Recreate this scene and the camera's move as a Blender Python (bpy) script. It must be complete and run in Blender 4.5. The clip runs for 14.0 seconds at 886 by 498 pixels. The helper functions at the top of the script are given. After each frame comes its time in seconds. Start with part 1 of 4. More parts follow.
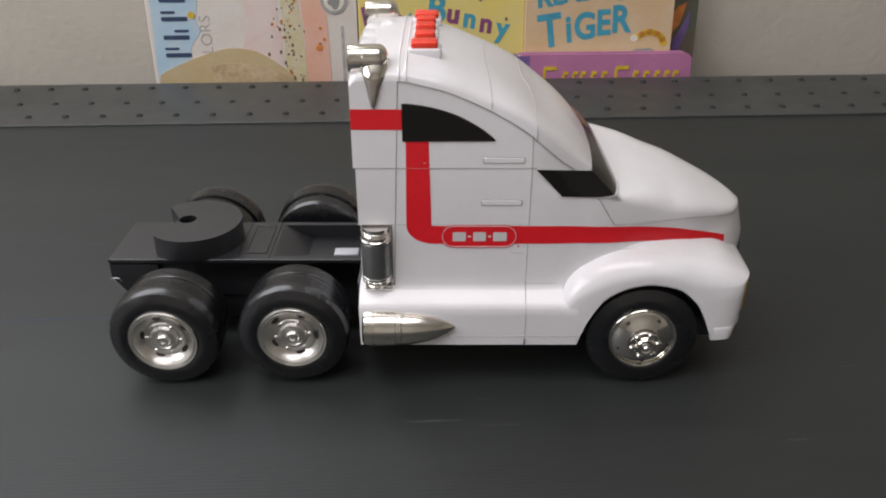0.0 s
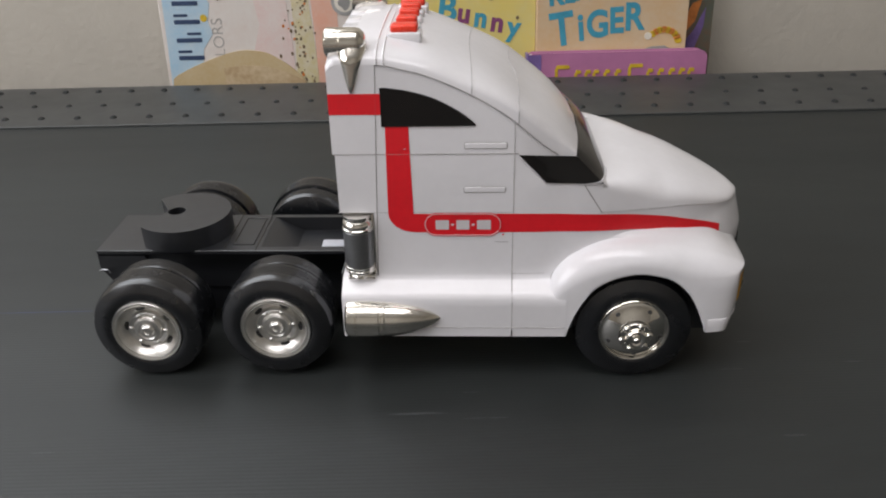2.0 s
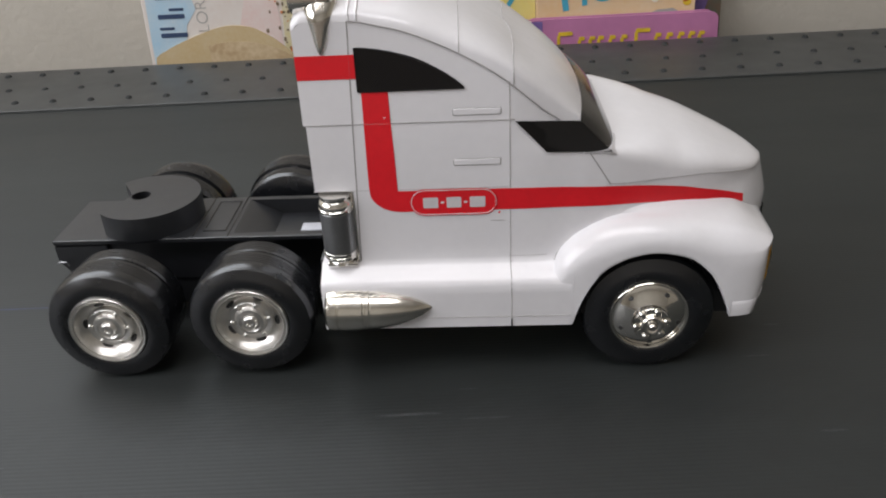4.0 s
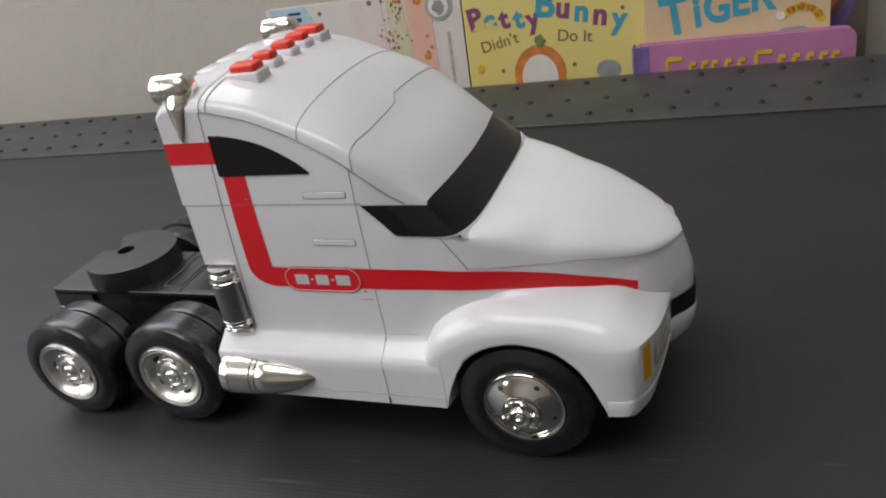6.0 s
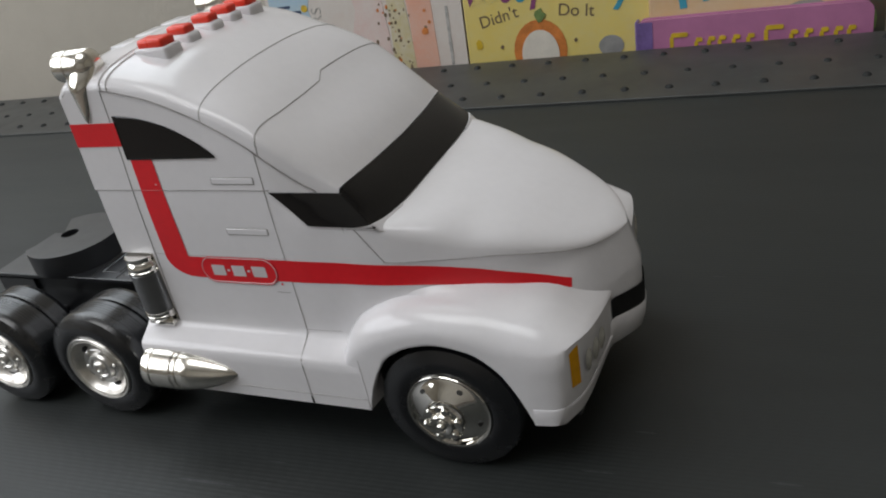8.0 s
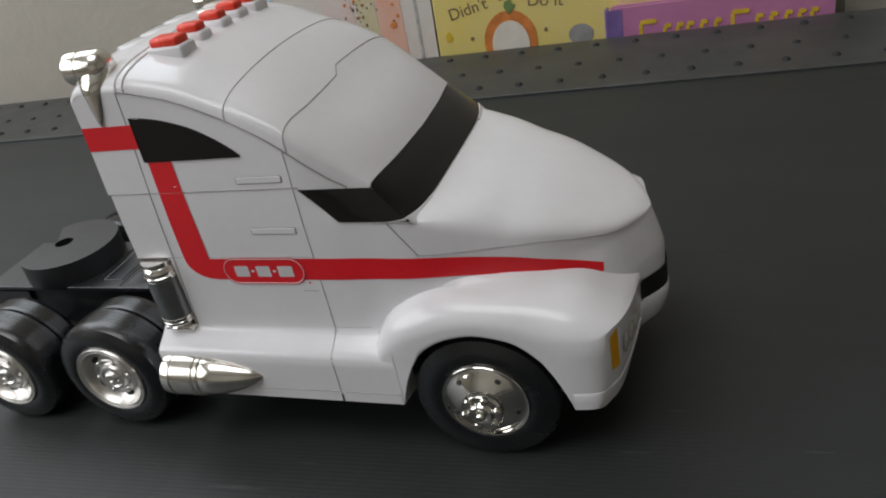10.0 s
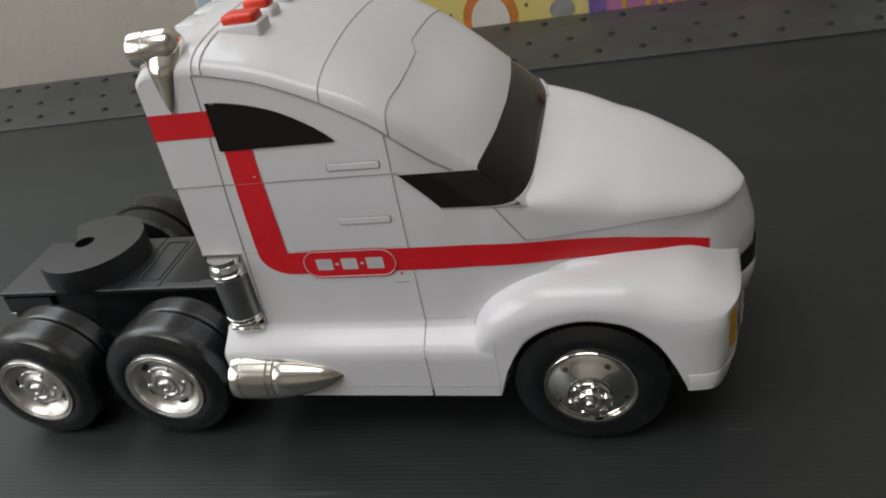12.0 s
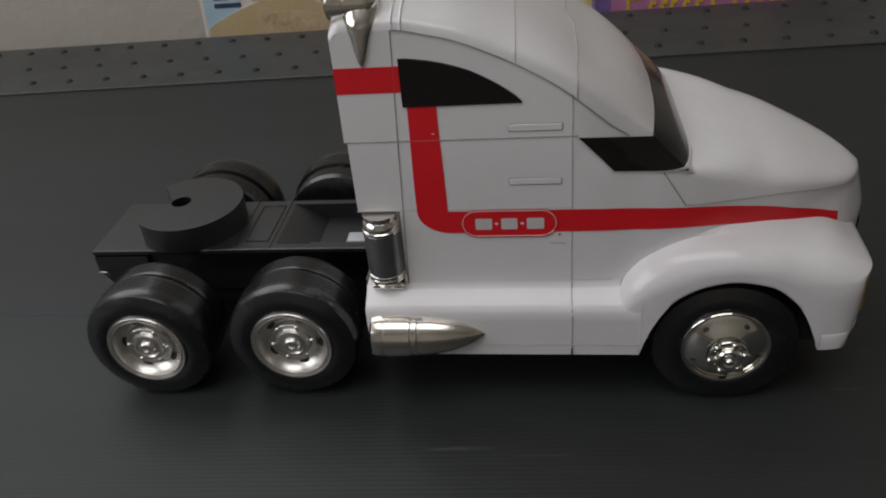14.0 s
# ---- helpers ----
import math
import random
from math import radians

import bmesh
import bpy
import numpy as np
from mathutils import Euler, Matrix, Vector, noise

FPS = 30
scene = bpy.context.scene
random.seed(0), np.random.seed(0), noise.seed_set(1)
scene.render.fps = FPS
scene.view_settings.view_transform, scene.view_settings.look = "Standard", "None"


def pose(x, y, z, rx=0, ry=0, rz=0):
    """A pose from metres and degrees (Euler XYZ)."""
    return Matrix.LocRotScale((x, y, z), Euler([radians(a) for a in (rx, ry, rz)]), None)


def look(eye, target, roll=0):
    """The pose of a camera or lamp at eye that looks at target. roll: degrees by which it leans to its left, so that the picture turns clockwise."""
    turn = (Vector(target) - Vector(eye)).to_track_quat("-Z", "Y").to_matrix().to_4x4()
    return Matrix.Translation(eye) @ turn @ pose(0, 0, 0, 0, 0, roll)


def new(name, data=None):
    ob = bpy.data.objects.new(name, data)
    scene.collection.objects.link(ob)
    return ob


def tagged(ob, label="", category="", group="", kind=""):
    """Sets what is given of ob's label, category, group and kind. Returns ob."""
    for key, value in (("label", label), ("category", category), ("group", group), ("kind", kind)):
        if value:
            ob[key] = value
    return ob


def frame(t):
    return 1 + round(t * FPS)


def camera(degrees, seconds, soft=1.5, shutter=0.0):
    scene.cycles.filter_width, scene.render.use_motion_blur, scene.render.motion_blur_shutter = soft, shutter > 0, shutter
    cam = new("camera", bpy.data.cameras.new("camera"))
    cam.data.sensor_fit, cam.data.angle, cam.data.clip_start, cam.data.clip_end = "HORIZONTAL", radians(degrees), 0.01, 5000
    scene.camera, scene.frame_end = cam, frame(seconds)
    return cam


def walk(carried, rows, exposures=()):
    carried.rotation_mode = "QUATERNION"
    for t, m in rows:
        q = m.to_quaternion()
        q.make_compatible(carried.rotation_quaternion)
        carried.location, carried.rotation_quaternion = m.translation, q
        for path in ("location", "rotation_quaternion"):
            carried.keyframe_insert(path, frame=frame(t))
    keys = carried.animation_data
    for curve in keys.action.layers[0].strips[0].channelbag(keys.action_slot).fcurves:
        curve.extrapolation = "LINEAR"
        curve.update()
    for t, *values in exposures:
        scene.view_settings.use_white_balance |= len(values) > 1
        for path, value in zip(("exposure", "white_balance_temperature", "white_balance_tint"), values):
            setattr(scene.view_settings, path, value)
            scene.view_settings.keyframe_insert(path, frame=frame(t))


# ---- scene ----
cam = camera(58.73, 14.0, soft=2.0)
# seconds, eye, target, roll
PATH = [
    (0, (0.0005, -0.3259, 0.2560), (0.0005, -0.0202, 0.0856), -0.00),
    (0.5, (0.0097, -0.3262, 0.2508), (0.0067, -0.0199, 0.0815), -0.14),
    (1, (0.0115, -0.3255, 0.2515), (0.0065, -0.0186, 0.0831), -0.57),
    (1.5, (0.0122, -0.3250, 0.2460), (0.0044, -0.0173, 0.0793), -0.86),
    (2, (0.0229, -0.3238, 0.2435), (0.0089, -0.0162, 0.0771), -1.31),
    (4.5, (0.0333, -0.2749, 0.2223), (0.0107, 0.0276, 0.0477), -4.17),
    (5, (0.0861, -0.2612, 0.2233), (0.0372, 0.0405, 0.0526), -4.76),
    (5.5, (0.1344, -0.2522, 0.2298), (0.0428, 0.0398, 0.0600), -8.64),
    (6, (0.1785, -0.2437, 0.2348), (0.0557, 0.0412, 0.0728), -10.67),
    (6.5, (0.2037, -0.2261, 0.2245), (0.0752, 0.0551, 0.0605), -10.55),
    (7, (0.2083, -0.2143, 0.2209), (0.0734, 0.0636, 0.0564), -10.68),
    (7.5, (0.2130, -0.2023, 0.2234), (0.0740, 0.0726, 0.0573), -11.08),
    (8, (0.2100, -0.2072, 0.2208), (0.0723, 0.0673, 0.0530), -11.53),
    (8.5, (0.2042, -0.2160, 0.2219), (0.0661, 0.0575, 0.0525), -11.71),
    (11, (0.1535, -0.2179, 0.2251), (0.0539, 0.0662, 0.0467), -12.54),
    (11.5, (0.1338, -0.2171, 0.2253), (0.0391, 0.0658, 0.0421), -12.48),
    (12, (0.1191, -0.2189, 0.2295), (0.0332, 0.0645, 0.0430), -11.73),
    (12.5, (0.0945, -0.2301, 0.2362), (0.0166, 0.0549, 0.0485), -11.51),
    (13, (0.0675, -0.2476, 0.2315), (-0.0057, 0.0380, 0.0428), -9.87),
    (13.5, (0.0452, -0.2491, 0.2345), (-0.0201, 0.0372, 0.0441), -7.90),
    (14, (0.0311, -0.2493, 0.2344), (-0.0145, 0.0404, 0.0435), -5.68),
]
# seconds, stops, kelvin, tint
EXPOSURES = [(0.0, -0.31, 6750, 13), (2.0, -0.31, 6700, 12), (4.5, -0.25, 6650, 11), (5.5, -0.37, 6650, 10), (6.0, -0.47, 6600, 11), (7.5, -0.66, 6550, 9), (8.5, -0.74, 6550, 8), (11.0, -0.72, 6650, 8), (12.0, -0.72, 6700, 8), (13.0, -0.68, 6700, 8), (13.5, -0.82, 6700, 9), (14.0, -1.19, 6750, 11)]
# the truck stands a little askew on the belt: eye and target are given square to the truck
MID = 0.054          # the truck's centre line
ASKEW = pose(0, MID, 0, 0, 0, -2.5) @ pose(0, -MID, 0)
walk(cam, [(t, ASKEW @ look(eye, target, roll)) for t, eye, target, roll in PATH], EXPOSURES)

# ---------------------------------------------------------------- world and light
BACK, NEAR = 0.380, -0.182   # the belt's two edges
FLOOR = -0.16

world = bpy.data.worlds.new("world")
scene.world = world
world.use_nodes = True
sky = world.node_tree.nodes.new("ShaderNodeTexSky")
sky.sky_type, sky.sun_disc = "NISHITA", False
sky.sun_elevation, sky.sun_rotation = radians(40), radians(200)
world.node_tree.links.new(sky.outputs["Color"], world.node_tree.nodes["Background"].inputs["Color"])
world.node_tree.nodes["Background"].inputs["Strength"].default_value = 0.1


def area_lamp(name, m, sx, sy, watts, colour):
    data = bpy.data.lights.new(name, "AREA")
    data.shape, data.size, data.size_y, data.energy, data.color = "RECTANGLE", sx, sy, watts, colour
    ob = new(name, data)
    ob.matrix_world = m
    return ob


# the room: windows in the left wall and, higher than the books, in the wall at the back
LEFT, RIGHT, FRONT, WALL, CEILING = -2.0, 3.0, -3.2, 0.60, 2.3
WIN_Y, WIN_Z = (-2.0, 0.1), (0.50, 1.95)
WIN_X, WIN_BACK_Z = (-1.75, -0.20), (0.60, 1.80)
area_lamp("window_daylight", look((LEFT + 0.02, sum(WIN_Y) / 2, sum(WIN_Z) / 2), (0.0, sum(WIN_Y) / 2 + 0.5, sum(WIN_Z) / 2 - 0.6)),
          WIN_Y[1] - WIN_Y[0] - 0.12, WIN_Z[1] - WIN_Z[0] - 0.12, 50.0, (0.95, 0.96, 1.0))
area_lamp("back_window_daylight", look((sum(WIN_X) / 2, WALL - 0.01, sum(WIN_BACK_Z) / 2), (sum(WIN_X) / 2 + 0.3, -1.0, 0.1)),
          WIN_X[1] - WIN_X[0] - 0.12, WIN_BACK_Z[1] - WIN_BACK_Z[0] - 0.12, 24.0, (0.90, 0.95, 1.0))
# overhead source out of view, its panel enlarged to even out the light
area_lamp("ceiling_lamp_glow", look((-0.18, -0.72, CEILING - 0.07), (-0.18, -0.72, 0.0)), 1.8, 1.1, 34.0, (0.97, 0.97, 1.0))


# ---------------------------------------------------------------- materials
def material(name, colour, rough=0.5, metal=0.0, vary=0.0, scale=60.0, bump=0.0, bump_scale=400.0, rough_vary=0.0, spec=0.5, coat=0.0, second=None, stretch=(1, 1, 1)):
    """A surface with two scales of variation in colour, gloss and relief."""
    m = bpy.data.materials.new(name)
    m.use_nodes = True
    n, l = m.node_tree.nodes, m.node_tree.links
    b = n["Principled BSDF"]
    b.inputs["Base Color"].default_value = (*colour, 1)
    b.inputs["Roughness"].default_value, b.inputs["Metallic"].default_value = rough, metal
    b.inputs["Specular IOR Level"].default_value, b.inputs["Coat Weight"].default_value = spec, coat
    co = n.new("ShaderNodeTexCoord")
    mp = n.new("ShaderNodeMapping")
    mp.inputs["Scale"].default_value = stretch
    l.new(co.outputs["Object"], mp.inputs["Vector"])

    def noise_at(s, detail=5.0):
        t = n.new("ShaderNodeTexNoise")
        t.inputs["Scale"].default_value, t.inputs["Detail"].default_value = s, detail
        l.new(mp.outputs["Vector"], t.inputs["Vector"])
        return t.outputs["Fac"]

    if vary:
        big, small = noise_at(scale), noise_at(scale * 9)
        mix = n.new("ShaderNodeMix")
        mix.data_type = "FLOAT"
        mix.inputs[0].default_value = 0.35
        l.new(big, mix.inputs[2]), l.new(small, mix.inputs[3])
        ramp = n.new("ShaderNodeValToRGB")
        lo = second or [c * (1 - vary) for c in colour]
        ramp.color_ramp.elements[0].position, ramp.color_ramp.elements[1].position = 0.36, 0.64
        ramp.color_ramp.elements[0].color, ramp.color_ramp.elements[1].color = (*lo, 1), (*[min(1, c * (1 + 0.5 * vary)) for c in colour], 1)
        l.new(mix.outputs[0], ramp.inputs[0]), l.new(ramp.outputs[0], b.inputs["Base Color"])
    if rough_vary:
        r = n.new("ShaderNodeMapRange")
        r.inputs["To Min"].default_value, r.inputs["To Max"].default_value = max(0, rough - rough_vary), min(1, rough + rough_vary)
        l.new(noise_at(scale * 2.3), r.inputs["Value"]), l.new(r.outputs[0], b.inputs["Roughness"])
    if bump:
        bp = n.new("ShaderNodeBump")
        bp.inputs["Strength"].default_value, bp.inputs["Distance"].default_value = bump, 0.4 / bump_scale
        l.new(noise_at(bump_scale, 2.0), bp.inputs["Height"]), l.new(bp.outputs[0], b.inputs["Normal"])
    return m


WHITE = material("white_plastic", (0.745, 0.735, 0.752), 0.145, vary=0.03, scale=30, rough_vary=0.04, bump=0.02, bump_scale=90)
RED = material("red_print", (0.74, 0.015, 0.024), 0.3, vary=0.08, scale=40, rough_vary=0.06)
PRINT_WHITE = material("white_print", (0.62, 0.59, 0.60), 0.35, vary=0.05, scale=300)
LENS_RED = material("red_lens_plastic", (0.78, 0.045, 0.020), 0.3, vary=0.12, scale=120, rough_vary=0.08)
BLACK = material("black_plastic", (0.0120, 0.0130, 0.0152), 0.36, vary=0.3, scale=50, rough_vary=0.06, bump=0.015, bump_scale=900, spec=0.80)
MATT = material("matt_black_plastic", (0.010, 0.010, 0.010), 0.6, vary=0.2, scale=90, spec=0.3)
TYRE = material("tyre_rubber", (0.0072, 0.0080, 0.0096), 0.26, vary=0.35, scale=60, rough_vary=0.06, bump=0.01, bump_scale=1100, spec=0.85)
CHROME = material("chrome", (0.86, 0.84, 0.79), 0.15, 1.0, vary=0.08, scale=90, rough_vary=0.04, bump=0.015, bump_scale=150)
MIRROR = material("polished_wheel_chrome", (0.80, 0.78, 0.73), 0.07, 1.0, vary=0.10, scale=120, rough_vary=0.03, bump=0.012, bump_scale=140)
SATIN = material("satin_chrome", (0.82, 0.79, 0.72), 0.18, 1.0, vary=0.05, scale=40, rough_vary=0.03)
RIM = material("silver_rim_chrome", (0.82, 0.80, 0.76), 0.34, 1.0, vary=0.12, scale=140, rough_vary=0.06, bump=0.03, bump_scale=500)
CHROME_DARK = material("dark_chrome_recess", (0.05, 0.05, 0.05), 0.35, 0.3, vary=0.2, scale=90)
GUNMETAL = material("gunmetal_band", (0.24, 0.245, 0.25), 0.32, 0.8, vary=0.1, scale=80, rough_vary=0.05)
TINT = material("tinted_window_plastic", (0.007, 0.0068, 0.0070), 0.11, vary=0.05, scale=60, rough_vary=0.03, spec=0.40)
PALE_REFLECTION = material("pale_reflection_grey", (0.42, 0.43, 0.46), 0.35, vary=0.12, scale=120)
SEAM = material("panel_gap", (0.30, 0.285, 0.28), 0.7, vary=0.3, scale=200)
FAINT = material("shallow_panel_gap", (0.46, 0.445, 0.44), 0.6, vary=0.25, scale=200)
PALE_SEAM = material("roof_panel_gap", (0.42, 0.41, 0.41), 0.6, vary=0.2, scale=200)
AMBER = material("amber_lens", (0.75, 0.36, 0.01), 0.22, vary=0.15, scale=200)
LAMP = material("clear_headlamp", (0.46, 0.45, 0.40), 0.15, 0.0, vary=0.25, scale=250)
BELT = material("ribbed_belt_rubber", (0.0174, 0.0207, 0.0202), 0.55, vary=0.22, scale=7, rough_vary=0.08, bump=0.06, bump_scale=700, spec=0.5, stretch=(0.25, 1, 1))
RAIL = material("rail_plastic", (0.046, 0.049, 0.048), 0.46, vary=0.25, scale=14, rough_vary=0.1, bump=0.10, bump_scale=900)
# rail plastic darkened: the shade on the studs' near flanks is in the colour
SHADED_STUD = material("shaded_stud_plastic", (0.028, 0.030, 0.030), 0.65, vary=0.25, scale=60, bump=0.1, bump_scale=900, spec=0.2)
PEN = material("blue_pen_mark", (0.035, 0.05, 0.13), 0.6, vary=0.3, scale=200)
SCUFF = material("pale_scuff", (0.046, 0.049, 0.051), 0.6, vary=0.4, scale=90, second=(0.024, 0.027, 0.027))
PAINT = material("beige_wall_paint", (0.52, 0.485, 0.42), 0.75, vary=0.06, scale=3, bump=0.22, bump_scale=110)
CEIL = material("white_ceiling_paint", (0.8, 0.79, 0.77), 0.85, vary=0.04, scale=3, bump=0.3, bump_scale=90)
TAUPE = material("taupe_wall_paint", (0.56, 0.53, 0.48), 0.8, vary=0.06, scale=3, bump=0.22, bump_scale=110)
CARPET = material("brown_carpet", (0.16, 0.135, 0.115), 0.95, vary=0.3, scale=25, bump=0.6, bump_scale=300)
TRIMW = material("white_trim_paint", (0.78, 0.77, 0.75), 0.45, vary=0.03, scale=10)
PAGES = material("page_edges", (0.72, 0.69, 0.62), 0.8, vary=0.12, scale=40, stretch=(1, 40, 1))


def cover(name, colour, vary=0.15, scale=18, second=None, rough=0.38):
    return material(name, colour, rough, vary=vary, scale=scale, rough_vary=0.05, second=second)


# ---------------------------------------------------------------- mesh helpers
def finish(name, bm, mat, angle=35.0):
    bmesh.ops.remove_doubles(bm, verts=bm.verts, dist=1e-6)
    bmesh.ops.recalc_face_normals(bm, faces=bm.faces)
    me = bpy.data.meshes.new(name)
    bm.to_mesh(me)
    bm.free()
    me.materials.append(mat)
    me.polygons.foreach_set("use_smooth", [True] * len(me.polygons))
    me.set_sharp_from_angle(angle=radians(angle))
    return me


def part(name, bm, mat, parent, label="", angle=35.0):
    ob = new(name, finish(name, bm, mat, angle))
    ob.parent = parent
    return tagged(ob, label)


def solid(name, bm, mat, label, category, kind="", angle=35.0):
    return tagged(new(name, finish(name, bm, mat, angle)), label, category, kind=kind)


def thing(name, at, label, category, group="", kind=""):
    ob = new(name)
    ob.location, ob.empty_display_size = at, 0.01
    return tagged(ob, label, category, group, kind)


def box(x0, x1, y0, y1, z0, z1, bevel=0.0, segments=2, bm=None):
    bm = bm or bmesh.new()
    made = bmesh.ops.create_cube(bm, size=1.0)["verts"]
    for v in made:
        v.co = Vector((x0 + (v.co.x + 0.5) * (x1 - x0), y0 + (v.co.y + 0.5) * (y1 - y0), z0 + (v.co.z + 0.5) * (z1 - z0)))
    if bevel:
        edges = list({e for v in made for e in v.link_edges})
        bmesh.ops.bevel(bm, geom=edges, offset=bevel, segments=segments, profile=0.5, affect="EDGES")
    return bm


def grid(points, bm=None, close_u=False):
    """A sheet through rows of points."""
    bm = bm or bmesh.new()
    rows = [[bm.verts.new(p) for p in row] for row in points]
    for a, b in zip(rows, rows[1:]):
        n = len(a)
        for i in range(n if close_u else n - 1):
            quad = [a[i], a[(i + 1) % n], b[(i + 1) % n], b[i]]
            if len({tuple(round(c, 7) for c in v.co) for v in quad}) >= 3:
                bm.faces.new(quad)
    return bm, rows


def lathe(profile, axis="y", at=(0, 0, 0), seg=48, bm=None):
    """Spins (radius, along) round an axis."""
    rows = []
    for r, a in profile:
        row = []
        for k in range(seg):
            c, s = r * math.cos(2 * math.pi * k / seg), r * math.sin(2 * math.pi * k / seg)
            p = {"y": (c, a, s), "x": (a, c, s), "z": (c, s, a)}[axis]
            row.append(Vector(p) + Vector(at))
        rows.append(row)
    return grid(rows, bm, close_u=True)[0]


def tube(points, r=0.0003, seg=5, bm=None):
    """A thin round cord through points."""
    pts = [Vector(p) for p in points]
    rows = []
    for i, p in enumerate(pts):
        way = (pts[min(i + 1, len(pts) - 1)] - pts[max(i - 1, 0)]).normalized()
        a = way.cross(Vector((0, 0, 1)) if abs(way.z) < 0.9 else Vector((1, 0, 0))).normalized()
        b = way.cross(a)
        rows.append([p + r * (math.cos(2 * math.pi * k / seg) * a + math.sin(2 * math.pi * k / seg) * b) for k in range(seg)])
    bm, made = grid(rows, bm, close_u=True)
    for end in (made[0], made[-1]):
        bm.faces.new(end)
    return bm


def plate(outline, depth, bm=None):
    """A flat piece: (x, z) outline in the plane y = 0, going depth towards -y."""
    bm = bm or bmesh.new()
    front = [bm.verts.new((x, -depth, z)) for x, z in outline]
    back = [bm.verts.new((x, 0, z)) for x, z in outline]
    bm.faces.new(front), bm.faces.new(back[::-1])
    for i in range(len(outline)):
        j = (i + 1) % len(outline)
        bm.faces.new([front[i], back[i], back[j], front[j]])
    return bm


def rounded(x0, x1, z0, z1, r, n=5):
    out = []
    for cx, cz, a0 in ((x1 - r, z1 - r, 0), (x0 + r, z1 - r, 90), (x0 + r, z0 + r, 180), (x1 - r, z0 + r, 270)):
        out += [(cx + r * math.cos(radians(a0 + 90 * k / n)), cz + r * math.sin(radians(a0 + 90 * k / n))) for k in range(n + 1)]
    return out


def disc(cx, cz, rx, rz=None, n=20, wob=0.0, seed=0):
    rnd = random.Random(seed)
    rz = rz or rx
    return [(cx + rx * (1 + wob * rnd.uniform(-1, 1)) * math.cos(2 * math.pi * k / n), cz + rz * (1 + wob * rnd.uniform(-1, 1)) * math.sin(2 * math.pi * k / n)) for k in range(n)]


def lettering(name, text, size, mat, parent, m, label="", bold=0.0, squeeze=1.0, depth=0.0004):
    """Raised print in the built-in font, as a mesh."""
    cu = bpy.data.curves.new(name, "FONT")
    cu.body, cu.size, cu.extrude, cu.offset, cu.align_x, cu.align_y = text, size, depth, bold, "CENTER", "CENTER"
    tmp = new(name, cu)
    bpy.context.view_layer.update()
    me = bpy.data.meshes.new_from_object(tmp.evaluated_get(bpy.context.evaluated_depsgraph_get()))
    bpy.data.objects.remove(tmp)
    me.name = name
    me.transform(m @ Matrix.Diagonal((squeeze, 1, 1, 1)))
    me.materials.clear()
    me.materials.append(mat)
    ob = new(name, me)
    ob.parent = parent
    return tagged(ob, label)


def curve(table):
    xs, ys = zip(*table)

    def at(x):
        """Smooth through the table (monotone cubic)."""
        if x <= xs[0]:
            return ys[0]
        if x >= xs[-1]:
            return ys[-1]
        i = max(k for k in range(len(xs) - 1) if xs[k] <= x)
        d = [(ys[k + 1] - ys[k]) / (xs[k + 1] - xs[k]) for k in range(len(xs) - 1)]

        def slope(k):
            if k == 0 or k == len(xs) - 1:
                return d[0] if k == 0 else d[-1]
            return 0.0 if d[k - 1] * d[k] <= 0 else 2 * d[k - 1] * d[k] / (d[k - 1] + d[k])

        h = xs[i + 1] - xs[i]
        s = (x - xs[i]) / h
        return (ys[i] * (2 * s**3 - 3 * s * s + 1) + ys[i + 1] * (3 * s * s - 2 * s**3) + h * (slope(i) * (s**3 - 2 * s * s + s) + slope(i + 1) * (s**3 - s * s)))

    return at


def steps(a, b, n):
    return [a + (b - a) * k / n for k in range(n + 1)]


def smooth(a, b, x):
    s = min(1, max(0, (x - a) / (b - a)))
    return s * s * (3 - 2 * s)


# ---------------------------------------------------------------- room
def wall_box(name, dims, mat, label):
    return solid(name, box(*dims), mat, label, name.split("_")[0], "structure")


wall_box("floor", (LEFT, RIGHT, FRONT, WALL + 0.1, FLOOR - 0.1, FLOOR), CARPET, "brown carpet floor under the treadmill")
bm = box(LEFT, WIN_X[0], WALL, WALL + 0.1, FLOOR, CEILING)
box(WIN_X[1], RIGHT, WALL, WALL + 0.1, FLOOR, CEILING, bm=bm)
box(WIN_X[0], WIN_X[1], WALL, WALL + 0.1, FLOOR, WIN_BACK_Z[0], bm=bm)
box(WIN_X[0], WIN_X[1], WALL, WALL + 0.1, WIN_BACK_Z[1], CEILING, bm=bm)
solid("wall_back", bm, PAINT, "beige textured wall behind the leaning books", "wall", "structure")
bm = box(WIN_X[0], WIN_X[0] + 0.05, WALL + 0.02, WALL + 0.07, WIN_BACK_Z[0], WIN_BACK_Z[1])
box(WIN_X[1] - 0.05, WIN_X[1], WALL + 0.02, WALL + 0.07, WIN_BACK_Z[0], WIN_BACK_Z[1], bm=bm)
box(WIN_X[0] + 0.05, WIN_X[1] - 0.05, WALL + 0.02, WALL + 0.07, WIN_BACK_Z[0], WIN_BACK_Z[0] + 0.05, bm=bm)
box(WIN_X[0] + 0.05, WIN_X[1] - 0.05, WALL + 0.02, WALL + 0.07, WIN_BACK_Z[1] - 0.05, WIN_BACK_Z[1], bm=bm)
solid("window_2", bm, TRIMW, "white painted window frame", "window", "structure")
wall_box("wall_front", (LEFT, RIGHT, FRONT - 0.1, FRONT, FLOOR, CEILING), TAUPE, "plain taupe-beige painted wall")
wall_box("wall_right", (RIGHT, RIGHT + 0.1, FRONT, WALL, FLOOR, CEILING), PAINT, "plain beige painted side wall")
